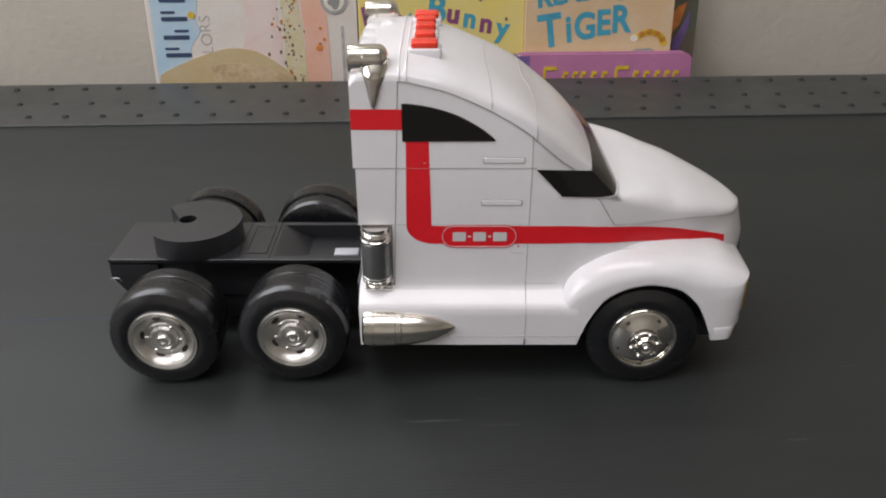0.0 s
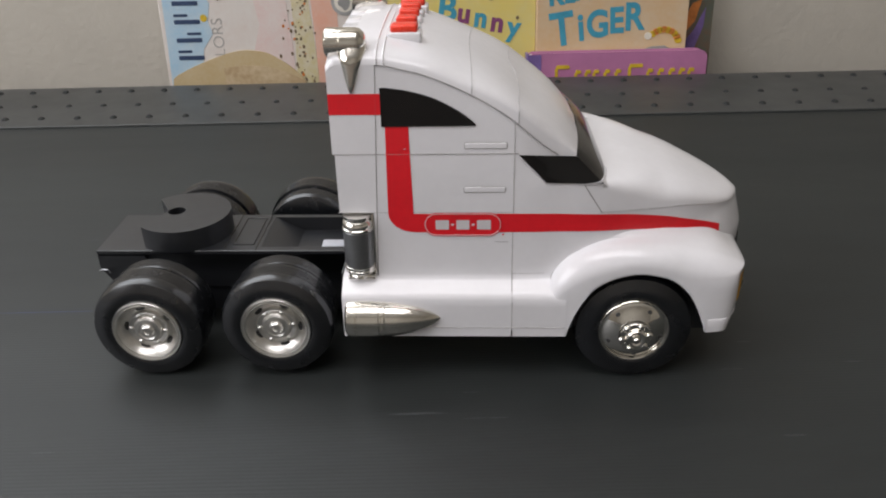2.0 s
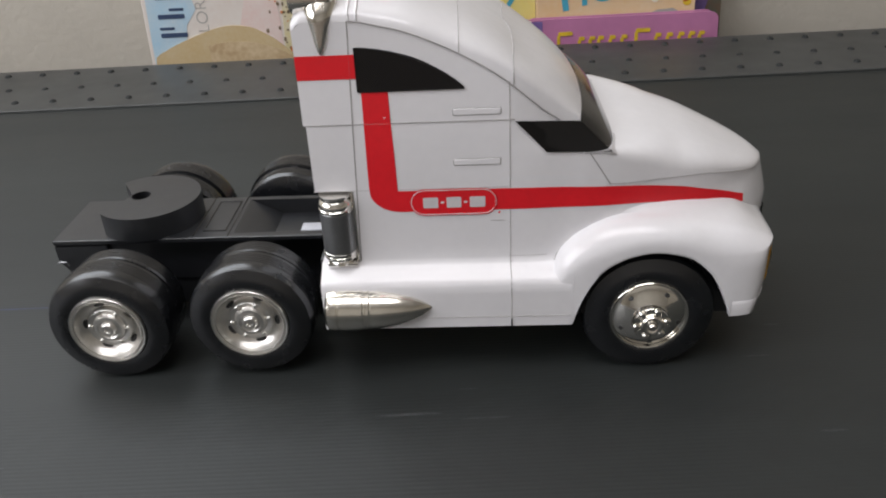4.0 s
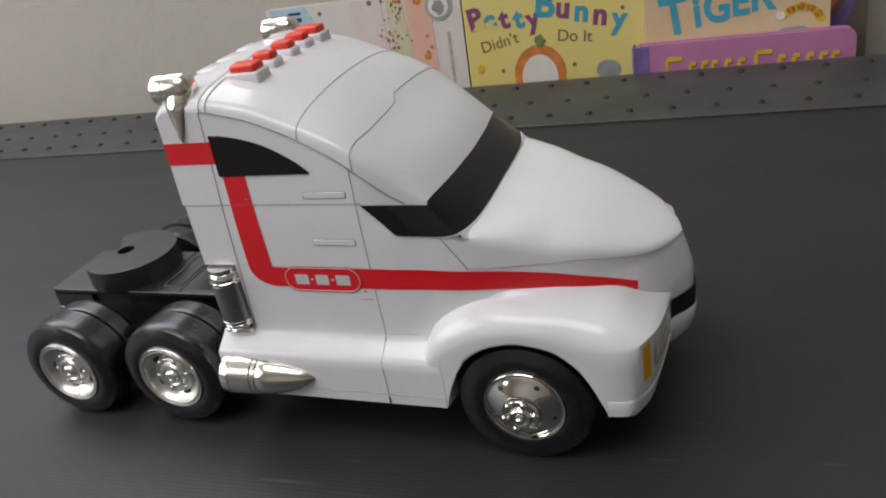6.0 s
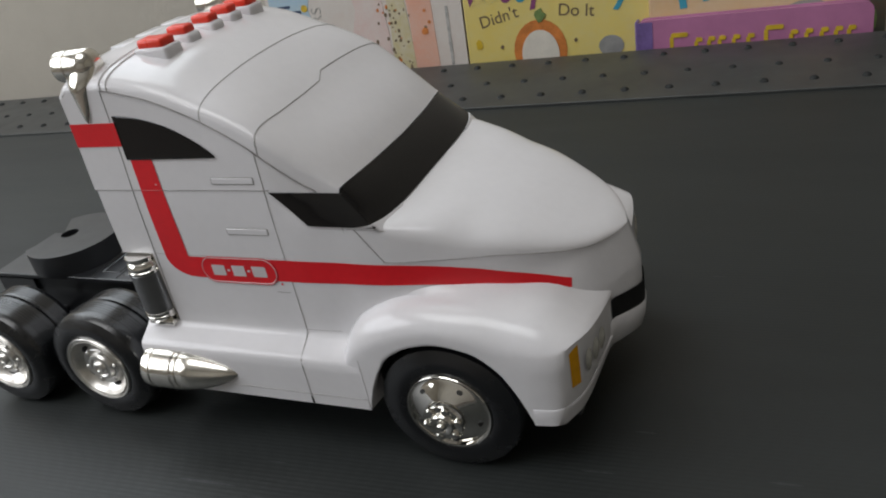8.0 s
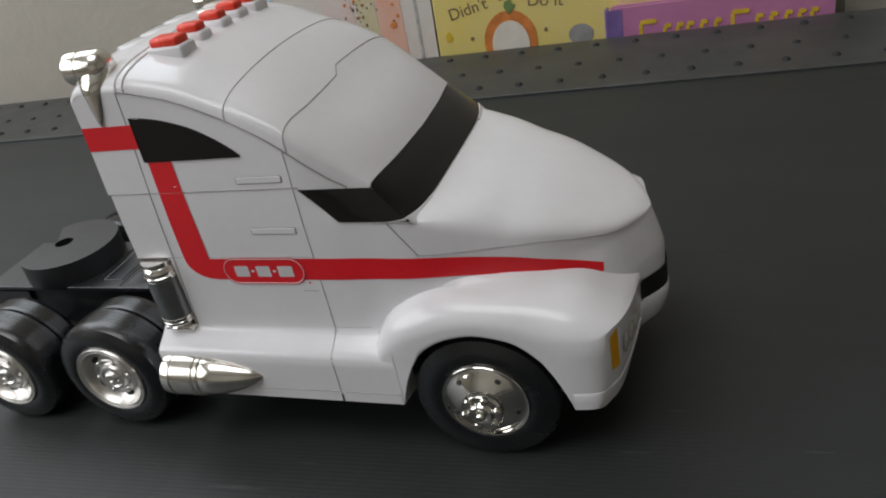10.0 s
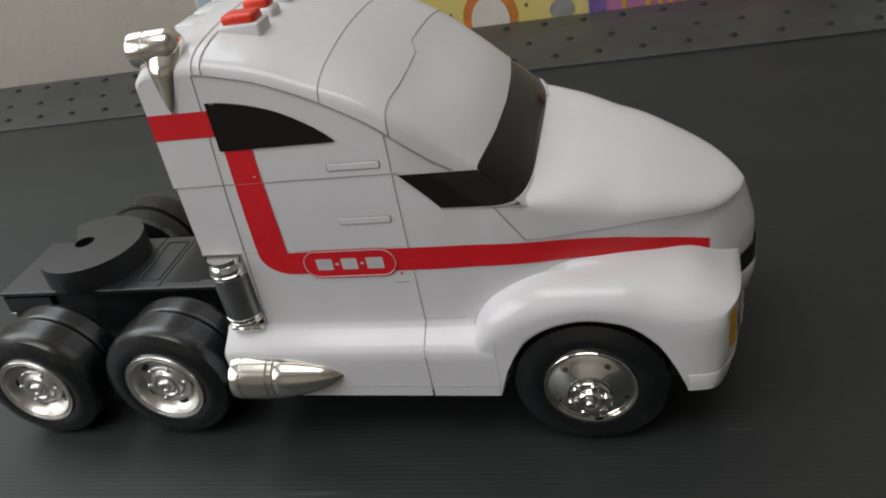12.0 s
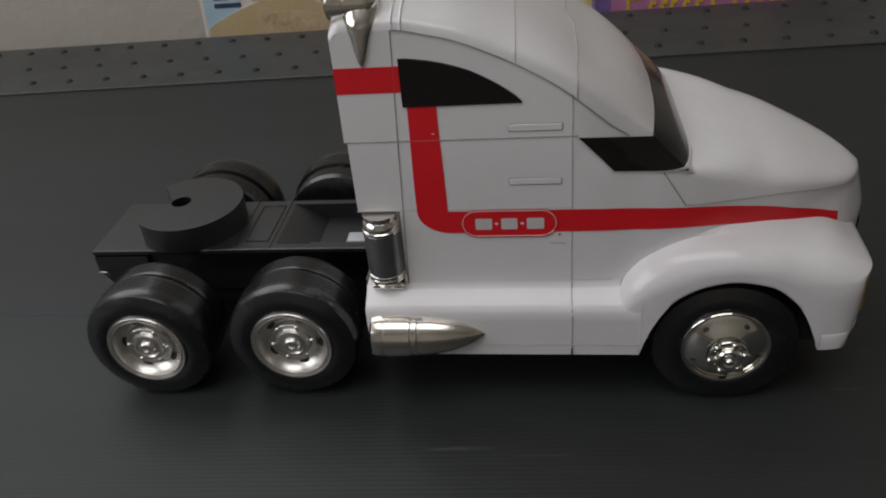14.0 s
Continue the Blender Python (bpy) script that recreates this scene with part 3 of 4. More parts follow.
fxs = [0.0555, 0.0568, 0.0585, 0.061, 0.0635, 0.0664, 0.0668, 0.068, 0.070, 0.073, 0.077] + steps(0.080, 0.120, 14) + [0.123, 0.126, 0.1285, 0.130, 0.1312, 0.1319, 0.1324, 0.135, 0.138, 0.140, 0.142, 0.1435, 0.1447, 0.1457, 0.1466, 0.1475, 0.1483, 0.1490, 0.1497, 0.1503, 0.1508, 0.1512, 0.1516, 0.1520, 0.1523, 0.1526, 0.1529, 0.15315, 0.1534]
for side in (-1, 1):
    bm = bmesh.new()
    rows = []
    for x in fxs:
        zl, zh, wo = arch_z(x), fend_hi(x), fend_out(x)
        wi = min(half(x, 0.072 - 0.0135 * smooth(0.112, 0.136, x)) - 0.0018, wo - 0.0030)
        # the rounded shoulder runs on to the front, where the slanted lamp face cuts it off
        wf = wo if x < 0.128 else 0.0632
        rx, rz = min(0.013, wf - wi), min(0.012, (zh - zl) * 0.7)
        shoulder = wf - rx
        a0 = math.acos(max(0.0, min(1.0, (wo - shoulder) / rx)))
        zc, y1 = zh - rz + rz * math.sin(a0), min(shoulder, wo - 0.0006)
        row = [(x, side * (wo - 0.0028), zl), (x, side * (wo - 0.0004), zl), (x, side * wo, zl + 0.0006)]
        row += [(x, side * wo, zl + 0.0006 + (zc - zl - 0.0006) * k / 4) for k in range(1, 5)]
        row += [(x, side * (min(y1 + rx * math.cos(a), wo - 0.0001 * k)), zh - rz + rz * math.sin(a)) for k, a in enumerate(steps(a0, math.pi / 2, 8)) if k]
        row += [(x, side * (y1 + (wi - y1) * k / 3), zh + (0.003 - 0.0020 * smooth(0.136, 0.150, x)) * math.sin(k / 3 * 1.5)) for k in range(1, 4)]
        rows.append([(lean(a, c), b, c) for a, b, c in row])
    grid(rows, bm)
    fender = part("fender", bm, WHITE, truck, angle=45)
    # bumper lip under the headlights
    bm = bmesh.new()
    rows = []
    for x in [0.1326, 0.135, 0.138, 0.140, 0.142, 0.1435, 0.1447, 0.1457, 0.1466, 0.1475, 0.1483, 0.1490, 0.1497, 0.1503, 0.1508, 0.1512, 0.1516, 0.1520, 0.1523, 0.1526, 0.1529, 0.15315, 0.1534]:
        wo = fend_out(x)
        dx, dw = (0.0006, 0.0002) if x > 0.1465 else (0.0, 0.0005)
        zl = lip_z(wo) - 0.0003
        tuck = 0.0016 * smooth(0.1400, 0.1475, x)
        row = [(x - dx - tuck, side * (wo - 0.004), zl), (x - dx - tuck, side * (wo - 0.0012), zl)] + [(x + dx - tuck * (1 - z / 0.0068), side * (wo + dw), zl + z) for z in (0.0010, 0.0035, 0.0068)] + [(x + dx * 0.3, side * (wo + dw * 0.3), zl + 0.0078), (x, side * (wo - 0.002), zl + 0.0080)]
        rows.append([(lean(a, c), b, c) for a, b, c in row])
    grid(rows, bm)
    part("bumper_lip", bm, WHITE, truck, angle=50)
    # wheel arch lining
    bm = bmesh.new()
    grid([[(WHEEL_F + ARCH * math.cos(a), side * v, WHEEL_Z + ARCH * math.sin(a)) for a in steps(0.03, math.pi - 0.03, 28)] for v in (0.0560, 0.030)], bm)
    bm.faces.new([bm.verts.new((WHEEL_F + ARCH * math.cos(a), side * 0.030, WHEEL_Z + ARCH * math.sin(a))) for a in steps(0.03, math.pi - 0.03, 28)])
    part("wheel_arch", bm, BLACK, truck)

# bumper middle and grille, both dipping towards the middle
prof = [(-0.0260, 0.1520), (-0.0222, 0.1533), (-0.0195, 0.1538), (-0.0165, 0.1556), (-0.0130, 0.1575), (-0.0100, 0.1590), (-0.0065, 0.1604), (-0.0030, 0.1613), (0.0, 0.1616)]
prof += [(-v, x) for v, x in prof[-2::-1]]
grille_top = curve([(0.0, 0.0511), (0.010, 0.0529), (0.0235, 0.0552)])
grille_low = curve([(0.0, 0.0415), (0.010, 0.0438), (0.021, 0.0462), (0.026, 0.0470)])
bm = bmesh.new()


def bumper_row(out, height):
    return [(x + out, v, height(abs(v))) for v, x in prof]


grid([bumper_row(-0.009, lip_z), bumper_row(-0.0022, lip_z), bumper_row(-0.0012, lambda a: lip_z(a) + 0.001), bumper_row(0.0001, lambda a: (lip_z(a) + grille_low(a)) / 2),
      bumper_row(0.0006, lambda a: grille_low(a) - 0.0012), bumper_row(0.0, lambda a: grille_low(a) - 0.0002), bumper_row(-0.004, lambda a: grille_low(a))], bm)
part("bumper", bm, WHITE, truck, angle=50)
bm = bmesh.new()
inner = [(v, x) for v, x in prof if abs(v) < 0.0225]
grid([[(x + 0.0002, v, grille_low(abs(v)) + (grille_top(abs(v)) - grille_low(abs(v))) * k / 2) for v, x in inner] for k in range(3)], bm)
part("grille", bm, MATT, truck, "matt black grille opening")

# headlights and turn signals on the slanted fender fronts
for side in (-1, 1):
    def front(x, z, out):
        return (lean(x, z) + out * 0.9, side * (fend_out(x) + out * 0.4), z)
    bm = bmesh.new()
    grid([[front(x, 0.0425 + (top - 0.0425) * k / 3, 0.0002) for k in range(4)] for x, top in ((0.1460, 0.0568), (0.1467, 0.0575), (0.1475, 0.0581), (0.1483, 0.0586))], bm)
    part("turn_signal", bm, AMBER, truck, "amber turn signal lens")
    bm = bmesh.new()
    grid([[front(x, z, 0.0002) for z in (0.0425, 0.049, 0.0545)] for x in (0.1492, 0.1503, 0.1512, 0.1520, 0.1526)], bm)
    head = part("headlight", bm, WHITE, truck, "three round clear lamps in a white panel")
    for x in (0.1501, 0.15125, 0.15205):
        c = Vector(front(x, 0.0487, 0.0004))
        bm = lathe([(0.0, 0.0009), (0.0012, 0.0008), (0.0022, 0.0003), (0.0030, 0.0)], "x", seg=18)
        bmesh.ops.transform(bm, matrix=Matrix.Translation(c) @ Matrix.Rotation(side * radians(8), 4, "Z") @ Matrix.Diagonal((1, 1, 1.5, 1)), verts=bm.verts)
        part("lamp", bm, LAMP, head)

# panel gaps
def gap(points, r=0.00022, mat=FAINT):
    part("panel_gap", tube(points, r), mat, truck)


for side in (-1, 1):
    gap([skin(-0.019 - 0.004 * (0.155 - z) / 0.1, z, side, 0) for z in steps(0.155, 0.054, 20)], 0.00022, SEAM)
    gap([skin(0.0405, z, side, 0) for z in steps(0.1305, 0.026, 40)])
    gap([skin(0.0405, z, side, 0.0001) for z in (0.0256, 0.0272, 0.0290)], 0.00034, BLACK)
    gap([skin(x, 0.1155, side, 0) for x in steps(-0.0395, 0.0425, 16)], 0.00024, SEAM)
    gap([skin(x, 0.0872, side, 0) for x in steps(-0.0395, 0.0400, 16)], 0.00015)
    gap([skin(x, side_z(x), side, 0.0002) for x in steps(-0.019, 0.0560, 30)] + [skin(0.0582, 0.1150, side, 0.0002), skin(0.0600, 0.1136, side, 0.0002)], 0.00024, SEAM)
    gap([skin(0.072 + 0.0088 * s, 0.1002 - 0.0140 * s, side, 0) for s in steps(0, 1, 6)], 0.00022, SEAM)
    gap([skin(x, hood_side(x) if x > 0.085 else 0.0860 + (hood_side(0.085) - 0.0860) * smooth(0.0805, 0.085, x), side, 0) for x in steps(0.0805, 0.1566, 36)])
    gap([skin(x, 0.0305, side, 0) for x in steps(0.003, 0.0660, 12)], 0.0002)
    gap([skin(x, fend_hi(x) - 0.0004, side, 0) for x in steps(0.0588, 0.0860, 20)], 0.00022, SEAM)
    gap([skin(x, 0.0550, side, 0) for x in steps(0.0405, 0.0560, 4)], 0.00014)
line_one = curve([(-1.0, 0.0218), (-0.7, 0.0215), (0.0, 0.0205), (0.6, 0.0215), (1.0, 0.0235)])
line_two = curve([(-1.0, 0.0421), (-0.94, 0.0420), (-0.6, 0.0430), (-0.06, 0.0424), (0.06, 0.0396), (0.6, 0.0404), (1.0, 0.0421)])
for name, at, r, mat in (("roof_gap", line_one, 0.00020, PALE_SEAM), ("roof_gap", line_two, 0.00026, PALE_SEAM), ("roof_rib", lambda c: -0.0185, 0.0005, WHITE), ("roof_rib", lambda c: -0.0155, 0.0005, WHITE)):
    pts = []
    for k in range(-24, 25):
        c = math.sin(k / 24 * math.pi / 2)
        x = at(c)
        pts.append(roof_at(x, half(x, side_z(x)) * c, 0.0))
    part(name, tube(pts, r), mat, truck)

cone_r = curve([(-0.15, 0.0060), (0.0, 0.0062), (0.5, 0.0036), (0.9, 0.0014), (0.97, 0.0009), (1.0, 0.0003)])
cone_v = curve([(-0.15, 0.0452), (0.0, 0.0468), (0.2, 0.0492), (1.0, 0.0526)])

# red stripes
st_top = curve([(-0.0165, 0.0866), (0.04, 0.0866), (0.08, 0.0850), (0.11, 0.0806), (0.125, 0.0761), (0.135, 0.0724), (0.1421, 0.0694)])
st_low = curve([(-0.004, 0.0772), (0.04, 0.0772), (0.08, 0.0765), (0.11, 0.0737), (0.125, 0.0702), (0.135, 0.0678), (0.1421, 0.0662)])
for side in (-1, 1):
    bm = bmesh.new()
    grid([[skin(x, z, side, 0.0002) for z in steps(0.1335, 0.1427, 3)] for x in steps(-0.0400, -0.0168, 8)], bm)
    grid([[skin(x, z, side, 0.0002) for x in steps(-0.0160 - 0.0005 * smooth(0.13, 0.088, z), -0.0058 + 0.0008 * smooth(0.13, 0.088, z), 3)] for z in steps(0.1292, 0.0866, 14)], bm)
    # the rounded elbow
    rows = []
    for s in steps(0, 1, 8):
        a = s * math.pi / 2
        outer = (-0.0165 + 0.0125 * (1 - math.cos(a)), 0.0866 - 0.0094 * math.sin(a))
        inner = (-0.0050 + 0.0010 * s, 0.0866)
        rows.append([skin(outer[0] + (inner[0] - outer[0]) * k / 3, outer[1] + (inner[1] - outer[1]) * k / 3, side, 0.0002) for k in range(4)])
    grid(rows, bm)
    grid([[skin(x, st_low(x) + (st_top(x) - st_low(x)) * k / 3, side, 0.00022) for k in range(4)] for x in steps(-0.0040, 0.1421, 60)], bm)
    part("red_stripe", bm, RED, truck, "bright red printed side stripe")
    # badge: red lozenge, pale rim, three pale block shapes and two dots
    badge = rounded(-0.0004, 0.0354, 0.0752, 0.0872, 0.0059, 8)
    bm = bmesh.new()
    bm.faces.new([bm.verts.new(skin(x, z, side, 0.0004)) for x, z in badge])
    emblem = part("badge", bm, RED, truck, "red lozenge badge with pale rim")
    ring = rounded(0.0002, 0.0348, 0.0758, 0.0866, 0.0053, 8)
    part("badge_rim", tube([skin(x, z, side, 0.0004) for x, z in ring + ring[:1]], 0.00017), PRINT_WHITE, emblem)
    for x0, x1, z0, z1 in ((0.0050, 0.0112, 0.0787, 0.0835), (0.0146, 0.0206, 0.0787, 0.0835), (0.0240, 0.0304, 0.0787, 0.0835), (0.0121, 0.0136, 0.0807, 0.0817), (0.0216, 0.0231, 0.0807, 0.0817)):
        bm = bmesh.new()
        bm.faces.new([bm.verts.new(skin(x, z, side, 0.0005)) for x, z in rounded(x0, x1, z0, z1, 0.0004, 2)])
        part("pale_block", bm, PRINT_WHITE, emblem)
    # registered dot, a scratch under the badge, a nick in the stripe
    bm = bmesh.new()
    bm.faces.new([bm.verts.new(skin(x, z, side, 0.0004)) for x, z in disc(0.0360, 0.0760, 0.0005, n=10)])
    part("print_dot", bm, RED, emblem)
    part("scratch", tube([skin(x, 0.0722 + 0.0002 * math.sin(300 * x), side, 0) for x in steps(0.0325, 0.0385, 6)], 0.00012), SEAM, truck)
    part("nick", tube([skin(-0.0083 + 0.001 * s, 0.1180, side, 0.0002) for s in steps(0, 1, 3)], 0.00015), PRINT_WHITE, truck)
    # side window, quarter-arch shaped
    rows = []
    wt = curve([(-0.0172, 0.1452), (-0.008, 0.1440), (0.004, 0.1408), (0.014, 0.1358), (0.0215, 0.1305), (0.0235, 0.1286)])
    grid([[skin(x, 0.1284 + (wt(x) - 0.1284) * k / 4, side, 0.0004) for k in range(5)] for x in steps(-0.0172, 0.0235, 24)], bm := bmesh.new())
    win = part("side_window", bm, TINT, truck, "dark tinted arch-shaped side window")
    edge = [(-0.0172, 0.1284)] + [(x, wt(x)) for x in steps(-0.0172, 0.0235, 20)] + [(-0.0172, 0.1284)]
    part("window_edge", tube([skin(x, z, side, 0.0002) for x, z in edge], 0.0004), TINT, win)
    # door ridges
    for x0, x1, z0, z1 in ((0.0186, 0.0372, 0.1179, 0.1206), (0.0182, 0.0368, 0.0972, 0.0999)):
        out = rounded(x0, x1, z0, z1, 0.0005, 2)
        bm = bmesh.new()
        lo, hi = [bm.verts.new(skin(x, z, side, 0.0)) for x, z in out], [bm.verts.new(skin(x, z, side, 0.0003)) for x, z in rounded(x0 + 0.0003, x1 - 0.0003, z0 + 0.0003, z1 - 0.0003, 0.0004, 2)]
        bm.faces.new(hi)
        for i in range(len(out)):
            j = (i + 1) % len(out)
            bm.faces.new([lo[i], lo[j], hi[j], hi[i]])
        ridge = part("door_handle", bm, WHITE, truck)
        part("handle_outline", tube([skin(x, z, side, 0.0) for x, z in out + out[:1]], 0.00018), SEAM, ridge)

    # exhaust stack: bent chrome pipe end over a tapering cone
    v = side * 0.0445
    bm = lathe([(0.0, -0.0400), (0.0030, -0.0404), (0.0052, -0.0404), (0.0060, -0.0398), (0.0062, -0.0388), (0.0062, -0.0345), (0.0059, -0.0343), (0.0059, -0.0338), (0.0062, -0.0336), (0.0062, -0.0275), (0.0058, -0.0255), (0.0042, -0.0238), (0.0022, -0.0230), (0.0, -0.0228)], "x", (0, v, 0.1628), 28)
    stack = part("exhaust_pipe", bm, SATIN, truck, "chrome exhaust pipe end with tapering cone")
    bm = bmesh.new()
    rows = []
    for s in steps(-0.15, 1, 12):
        r = cone_r(s)
        cx, cz, cv = -0.0288 - 0.0010 * s, 0.1602 - 0.0172 * s, side * cone_v(s)
        rows.append([(cx + r * math.cos(a), cv + side * 0.8 * r * math.sin(a), cz) for a in steps(0, 2 * math.pi, 20)[:-1]])
    grid(rows, bm, close_u=True)
    part("pipe_cone", bm, SATIN, stack)

    # canister in the alcove
    at = (-0.0312, side * 0.0525, 0)
    part("canister", lathe([(0.0, 0.0540), (0.0052, 0.0540), (0.0054, 0.0552), (0.0048, 0.0560), (0.0066, 0.0566), (0.0072, 0.0574), (0.0072, 0.0584), (0.0070, 0.0586), (0.0070, 0.0592), (0.0073, 0.0594), (0.0073, 0.0602), (0.0069, 0.0604), (0.0069, 0.0788), (0.0073, 0.0790), (0.0073, 0.0800), (0.0069, 0.0803), (0.0072, 0.0812), (0.0072, 0.0822), (0.0066, 0.0834), (0.0060, 0.0840), (0.0060, 0.0846), (0.0066, 0.0850), (0.0066, 0.0862), (0.0, 0.0862)], "z", at, 32), CHROME, truck, "chrome canister with gunmetal band")
    part("canister_band", lathe([(0.0070, 0.0605), (0.00715, 0.0607), (0.00715, 0.0785), (0.0070, 0.0787)], "z", at, 32), GUNMETAL, truck)
    part("canister_bracket", box(-0.0247, -0.0236, *sorted((side * 0.0445, side * 0.0536)), 0.0537, 0.0866, 0.0003), CHROME, truck, "thin silver bracket")
    part("canister_foot", box(-0.0370, -0.0240, *sorted((side * 0.0460, side * 0.0570)), 0.0533, 0.0552, 0.0006), CHROME, truck)
    # bullet-shaped chrome tank on the skirt
    tank = part("side_tank", lathe([(0.0, -0.0385), (0.0078, -0.0384), (0.0092, -0.0374), (0.0096, -0.0350), (0.0096, -0.0335), (0.0092, -0.0332), (0.0092, -0.0327), (0.0096, -0.0324), (0.0095, -0.0225), (0.0090, -0.0220), (0.0090, -0.0213), (0.0094, -0.0208), (0.0094, -0.0198), (0.0089, -0.0193), (0.0089, -0.0186), (0.0091, -0.0180), (0.0084, -0.0130), (0.0073, -0.0075), (0.0057, -0.0020), (0.0038, 0.0025), (0.0018, 0.0055), (0.0006, 0.0068), (0.0, 0.0071)], "x", (0, side * 0.0625, 0.0358), 32), SATIN, truck, "chrome bullet-shaped side tank")

# roof marker lights
for v, big in ((-0.0280, 1), (-0.0128, 0), (0.0030, 0), (0.0162, 0), (0.0290, 1)):
    w, l = (0.0046, 0.0060) if big else (0.0036, 0.0048)
    xc, zt = -0.0078, 0.1668 + 0.0002 * (1 - big)
    zc = roof_at(xc, v)[2]
    bm = box(xc - l - 0.0012, xc + l + 0.0016, v - w - 0.0004, v + w + 0.0004, zc - 0.004, zt - 0.0030, 0.0010 if big else 0.0016, 3)
    light = part("marker_light", bm, WHITE, truck, "white housing with red roof marker lens")
    bm = box(xc - l, xc + l, v - w + 0.0004, v + w - 0.0004, zt - 0.0036, zt, 0.0012, 3)
    part("lens", bm, LENS_RED, light, "red lens")

# stepped lip along the roof's rear edge
for v0, v1 in ((-0.0220, -0.0095), (-0.0070, 0.0070), (0.0095, 0.0220)):
    part("roof_lip", box(-0.0374, -0.0300, v0, v1, 0.1590, 0.1630, 0.0006), WHITE, truck)

# chassis
DX0, DV = -0.0890, 0.0176
bm = bmesh.new()
# sides inset so that the added overhang shades them, and sloping tail under the deck
prof = [(-0.1750, 0.0474), (-0.1750, 0.0405), (-0.1655, 0.0270), (-0.035, 0.0270), (-0.035, 0.0474)]
for side in (-1, 1):
    bm.faces.new([bm.verts.new((x, side * 0.0195, z)) for x, z in prof])
grid([[(x, v, z) for v in (-0.0195, 0.0195)] for x, z in prof[:4]], bm)
# deck plate with a rounded rim and a sunk tray
rim = [(0.0195, 0.0474), (0.0211, 0.0474), (0.0214, 0.0478), (0.0214, 0.0495), (0.0210, 0.0500)]
for side in (-1, 1):
    grid([[(x, side * v, z) for v, z in rim] for x in (-0.1752, -0.035)], bm)
grid([[(-0.1752, v, 0.0474), (-0.1757, v, 0.0478), (-0.1757, v, 0.0495), (-0.1752, v, 0.0500)] for v in (-0.0211, 0.0211)], bm)
for x0, x1, v0, v1 in ((-0.1752, DX0, -0.0210, 0.0210), (DX0, -0.035, -0.0210, -DV), (DX0, -0.035, DV, 0.0210)):
    bm.faces.new([bm.verts.new(p) for p in ((x0, v0, 0.0500), (x1, v0, 0.0500), (x1, v1, 0.0500), (x0, v1, 0.0500))])
bm.faces.new([bm.verts.new(p) for p in ((DX0, -DV, 0.0420), (-0.035, -DV, 0.0420), (-0.035, DV, 0.0420), (DX0, DV, 0.0420))])
for a, b in (((DX0, -DV), (DX0, DV)), ((DX0, -DV), (-0.035, -DV)), ((DX0, DV), (-0.035, DV))):
    bm.faces.new([bm.verts.new(p) for p in ((*a, 0.0500), (*b, 0.0500), (*b, 0.0420), (*a, 0.0420))])
chassis = part("chassis", bm, BLACK, truck, "black plastic chassis rail deck")
for x in (-0.1080, -0.0912):
    part("deck_line", tube([(x, -0.0205, 0.0501), (x, 0.0205, 0.0501)], 0.0003), TYRE, chassis)
for loop in ([(-0.1042, -0.0153), (-0.0935, -0.0153), (-0.0935, 0.0160), (-0.1042, 0.0160), (-0.1042, -0.0153)],):
    part("deck_panel_edge", tube([(x, v, 0.0501) for x, v in loop], 0.0004), TYRE, chassis)
part("tray_rib", box(-0.075, -0.040, -0.0135, -0.0115, 0.0420, 0.0470, 0.0004), BLACK, chassis)
# pale plate stands in for the white cab mirrored in the tray
part("reflection_tab", box(-0.0580, -0.0450, -0.0130, -0.0055, 0.0468, 0.0482, 0.0005), PALE_REFLECTION, chassis, "small pale grey plate drawn as the white cab's reflection")
# the tray's end slopes down from the deck
bm = bmesh.new()
grid([[(DX0 + 0.0002 + a, v, z) for v in (-DV + 0.0002, DV - 0.0002)] for a, z in ((0.0, 0.0420), (0.0, 0.0499), (0.0010, 0.0497), (0.0150, 0.0424), (0.0154, 0.0420))], bm)
for v in (-DV + 0.0002, DV - 0.0002):
    bm.faces.new([bm.verts.new((DX0 + 0.0002 + a, v, z)) for a, z in ((0.0, 0.0420), (0.0, 0.0499), (0.0010, 0.0497), (0.0150, 0.0424), (0.0154, 0.0420))])
part("tray_ramp", bm, BLACK, chassis)
bm = bmesh.new()
tail = [(-0.1755, 0.0467), (-0.1755, 0.0390), (-0.1690, 0.0300), (-0.1500, 0.0300), (-0.1500, 0.0467)]
for side in (-1, 1):
    bm.faces.new([bm.verts.new((x, side * 0.0212, z)) for x, z in tail])
grid([[(x, v, z) for v in (-0.0212, 0.0212)] for x, z in tail], bm)
part("tail_end", bm, BLACK, chassis)
# block added under the chassis to keep light out between the wheels
part("light_block", box(-0.1600, -0.0420, -0.0185, 0.0185, 0.0110, 0.0300, 0.003), BLACK, truck)
part("rear_hook", tube([(-0.1762, -0.0215, 0.0380), (-0.1740, -0.0226, 0.0392), (-0.1710, -0.0229, 0.0392), (-0.1700, -0.0229, 0.0372)], 0.0004), GUNMETAL, chassis)
# black panel added over the lower rear face of the white cab
part("rear_cover_panel", box(-0.0416, -0.0402, -0.0500, 0.0500, 0.0260, 0.0530, 0.0004), BLACK, truck)
part("underbody", box(-0.036, 0.145, -0.046, 0.046, 0.0180, 0.0500, 0.002), BLACK, truck)
for x in (-0.1375, -0.0735, WHEEL_F):
    part("axle", lathe([(0.0, -0.055), (0.0022, -0.055), (0.0022, 0.055), (0.0, 0.055)], "y", (x, 0, WHEEL_Z), 12), BLACK, truck)

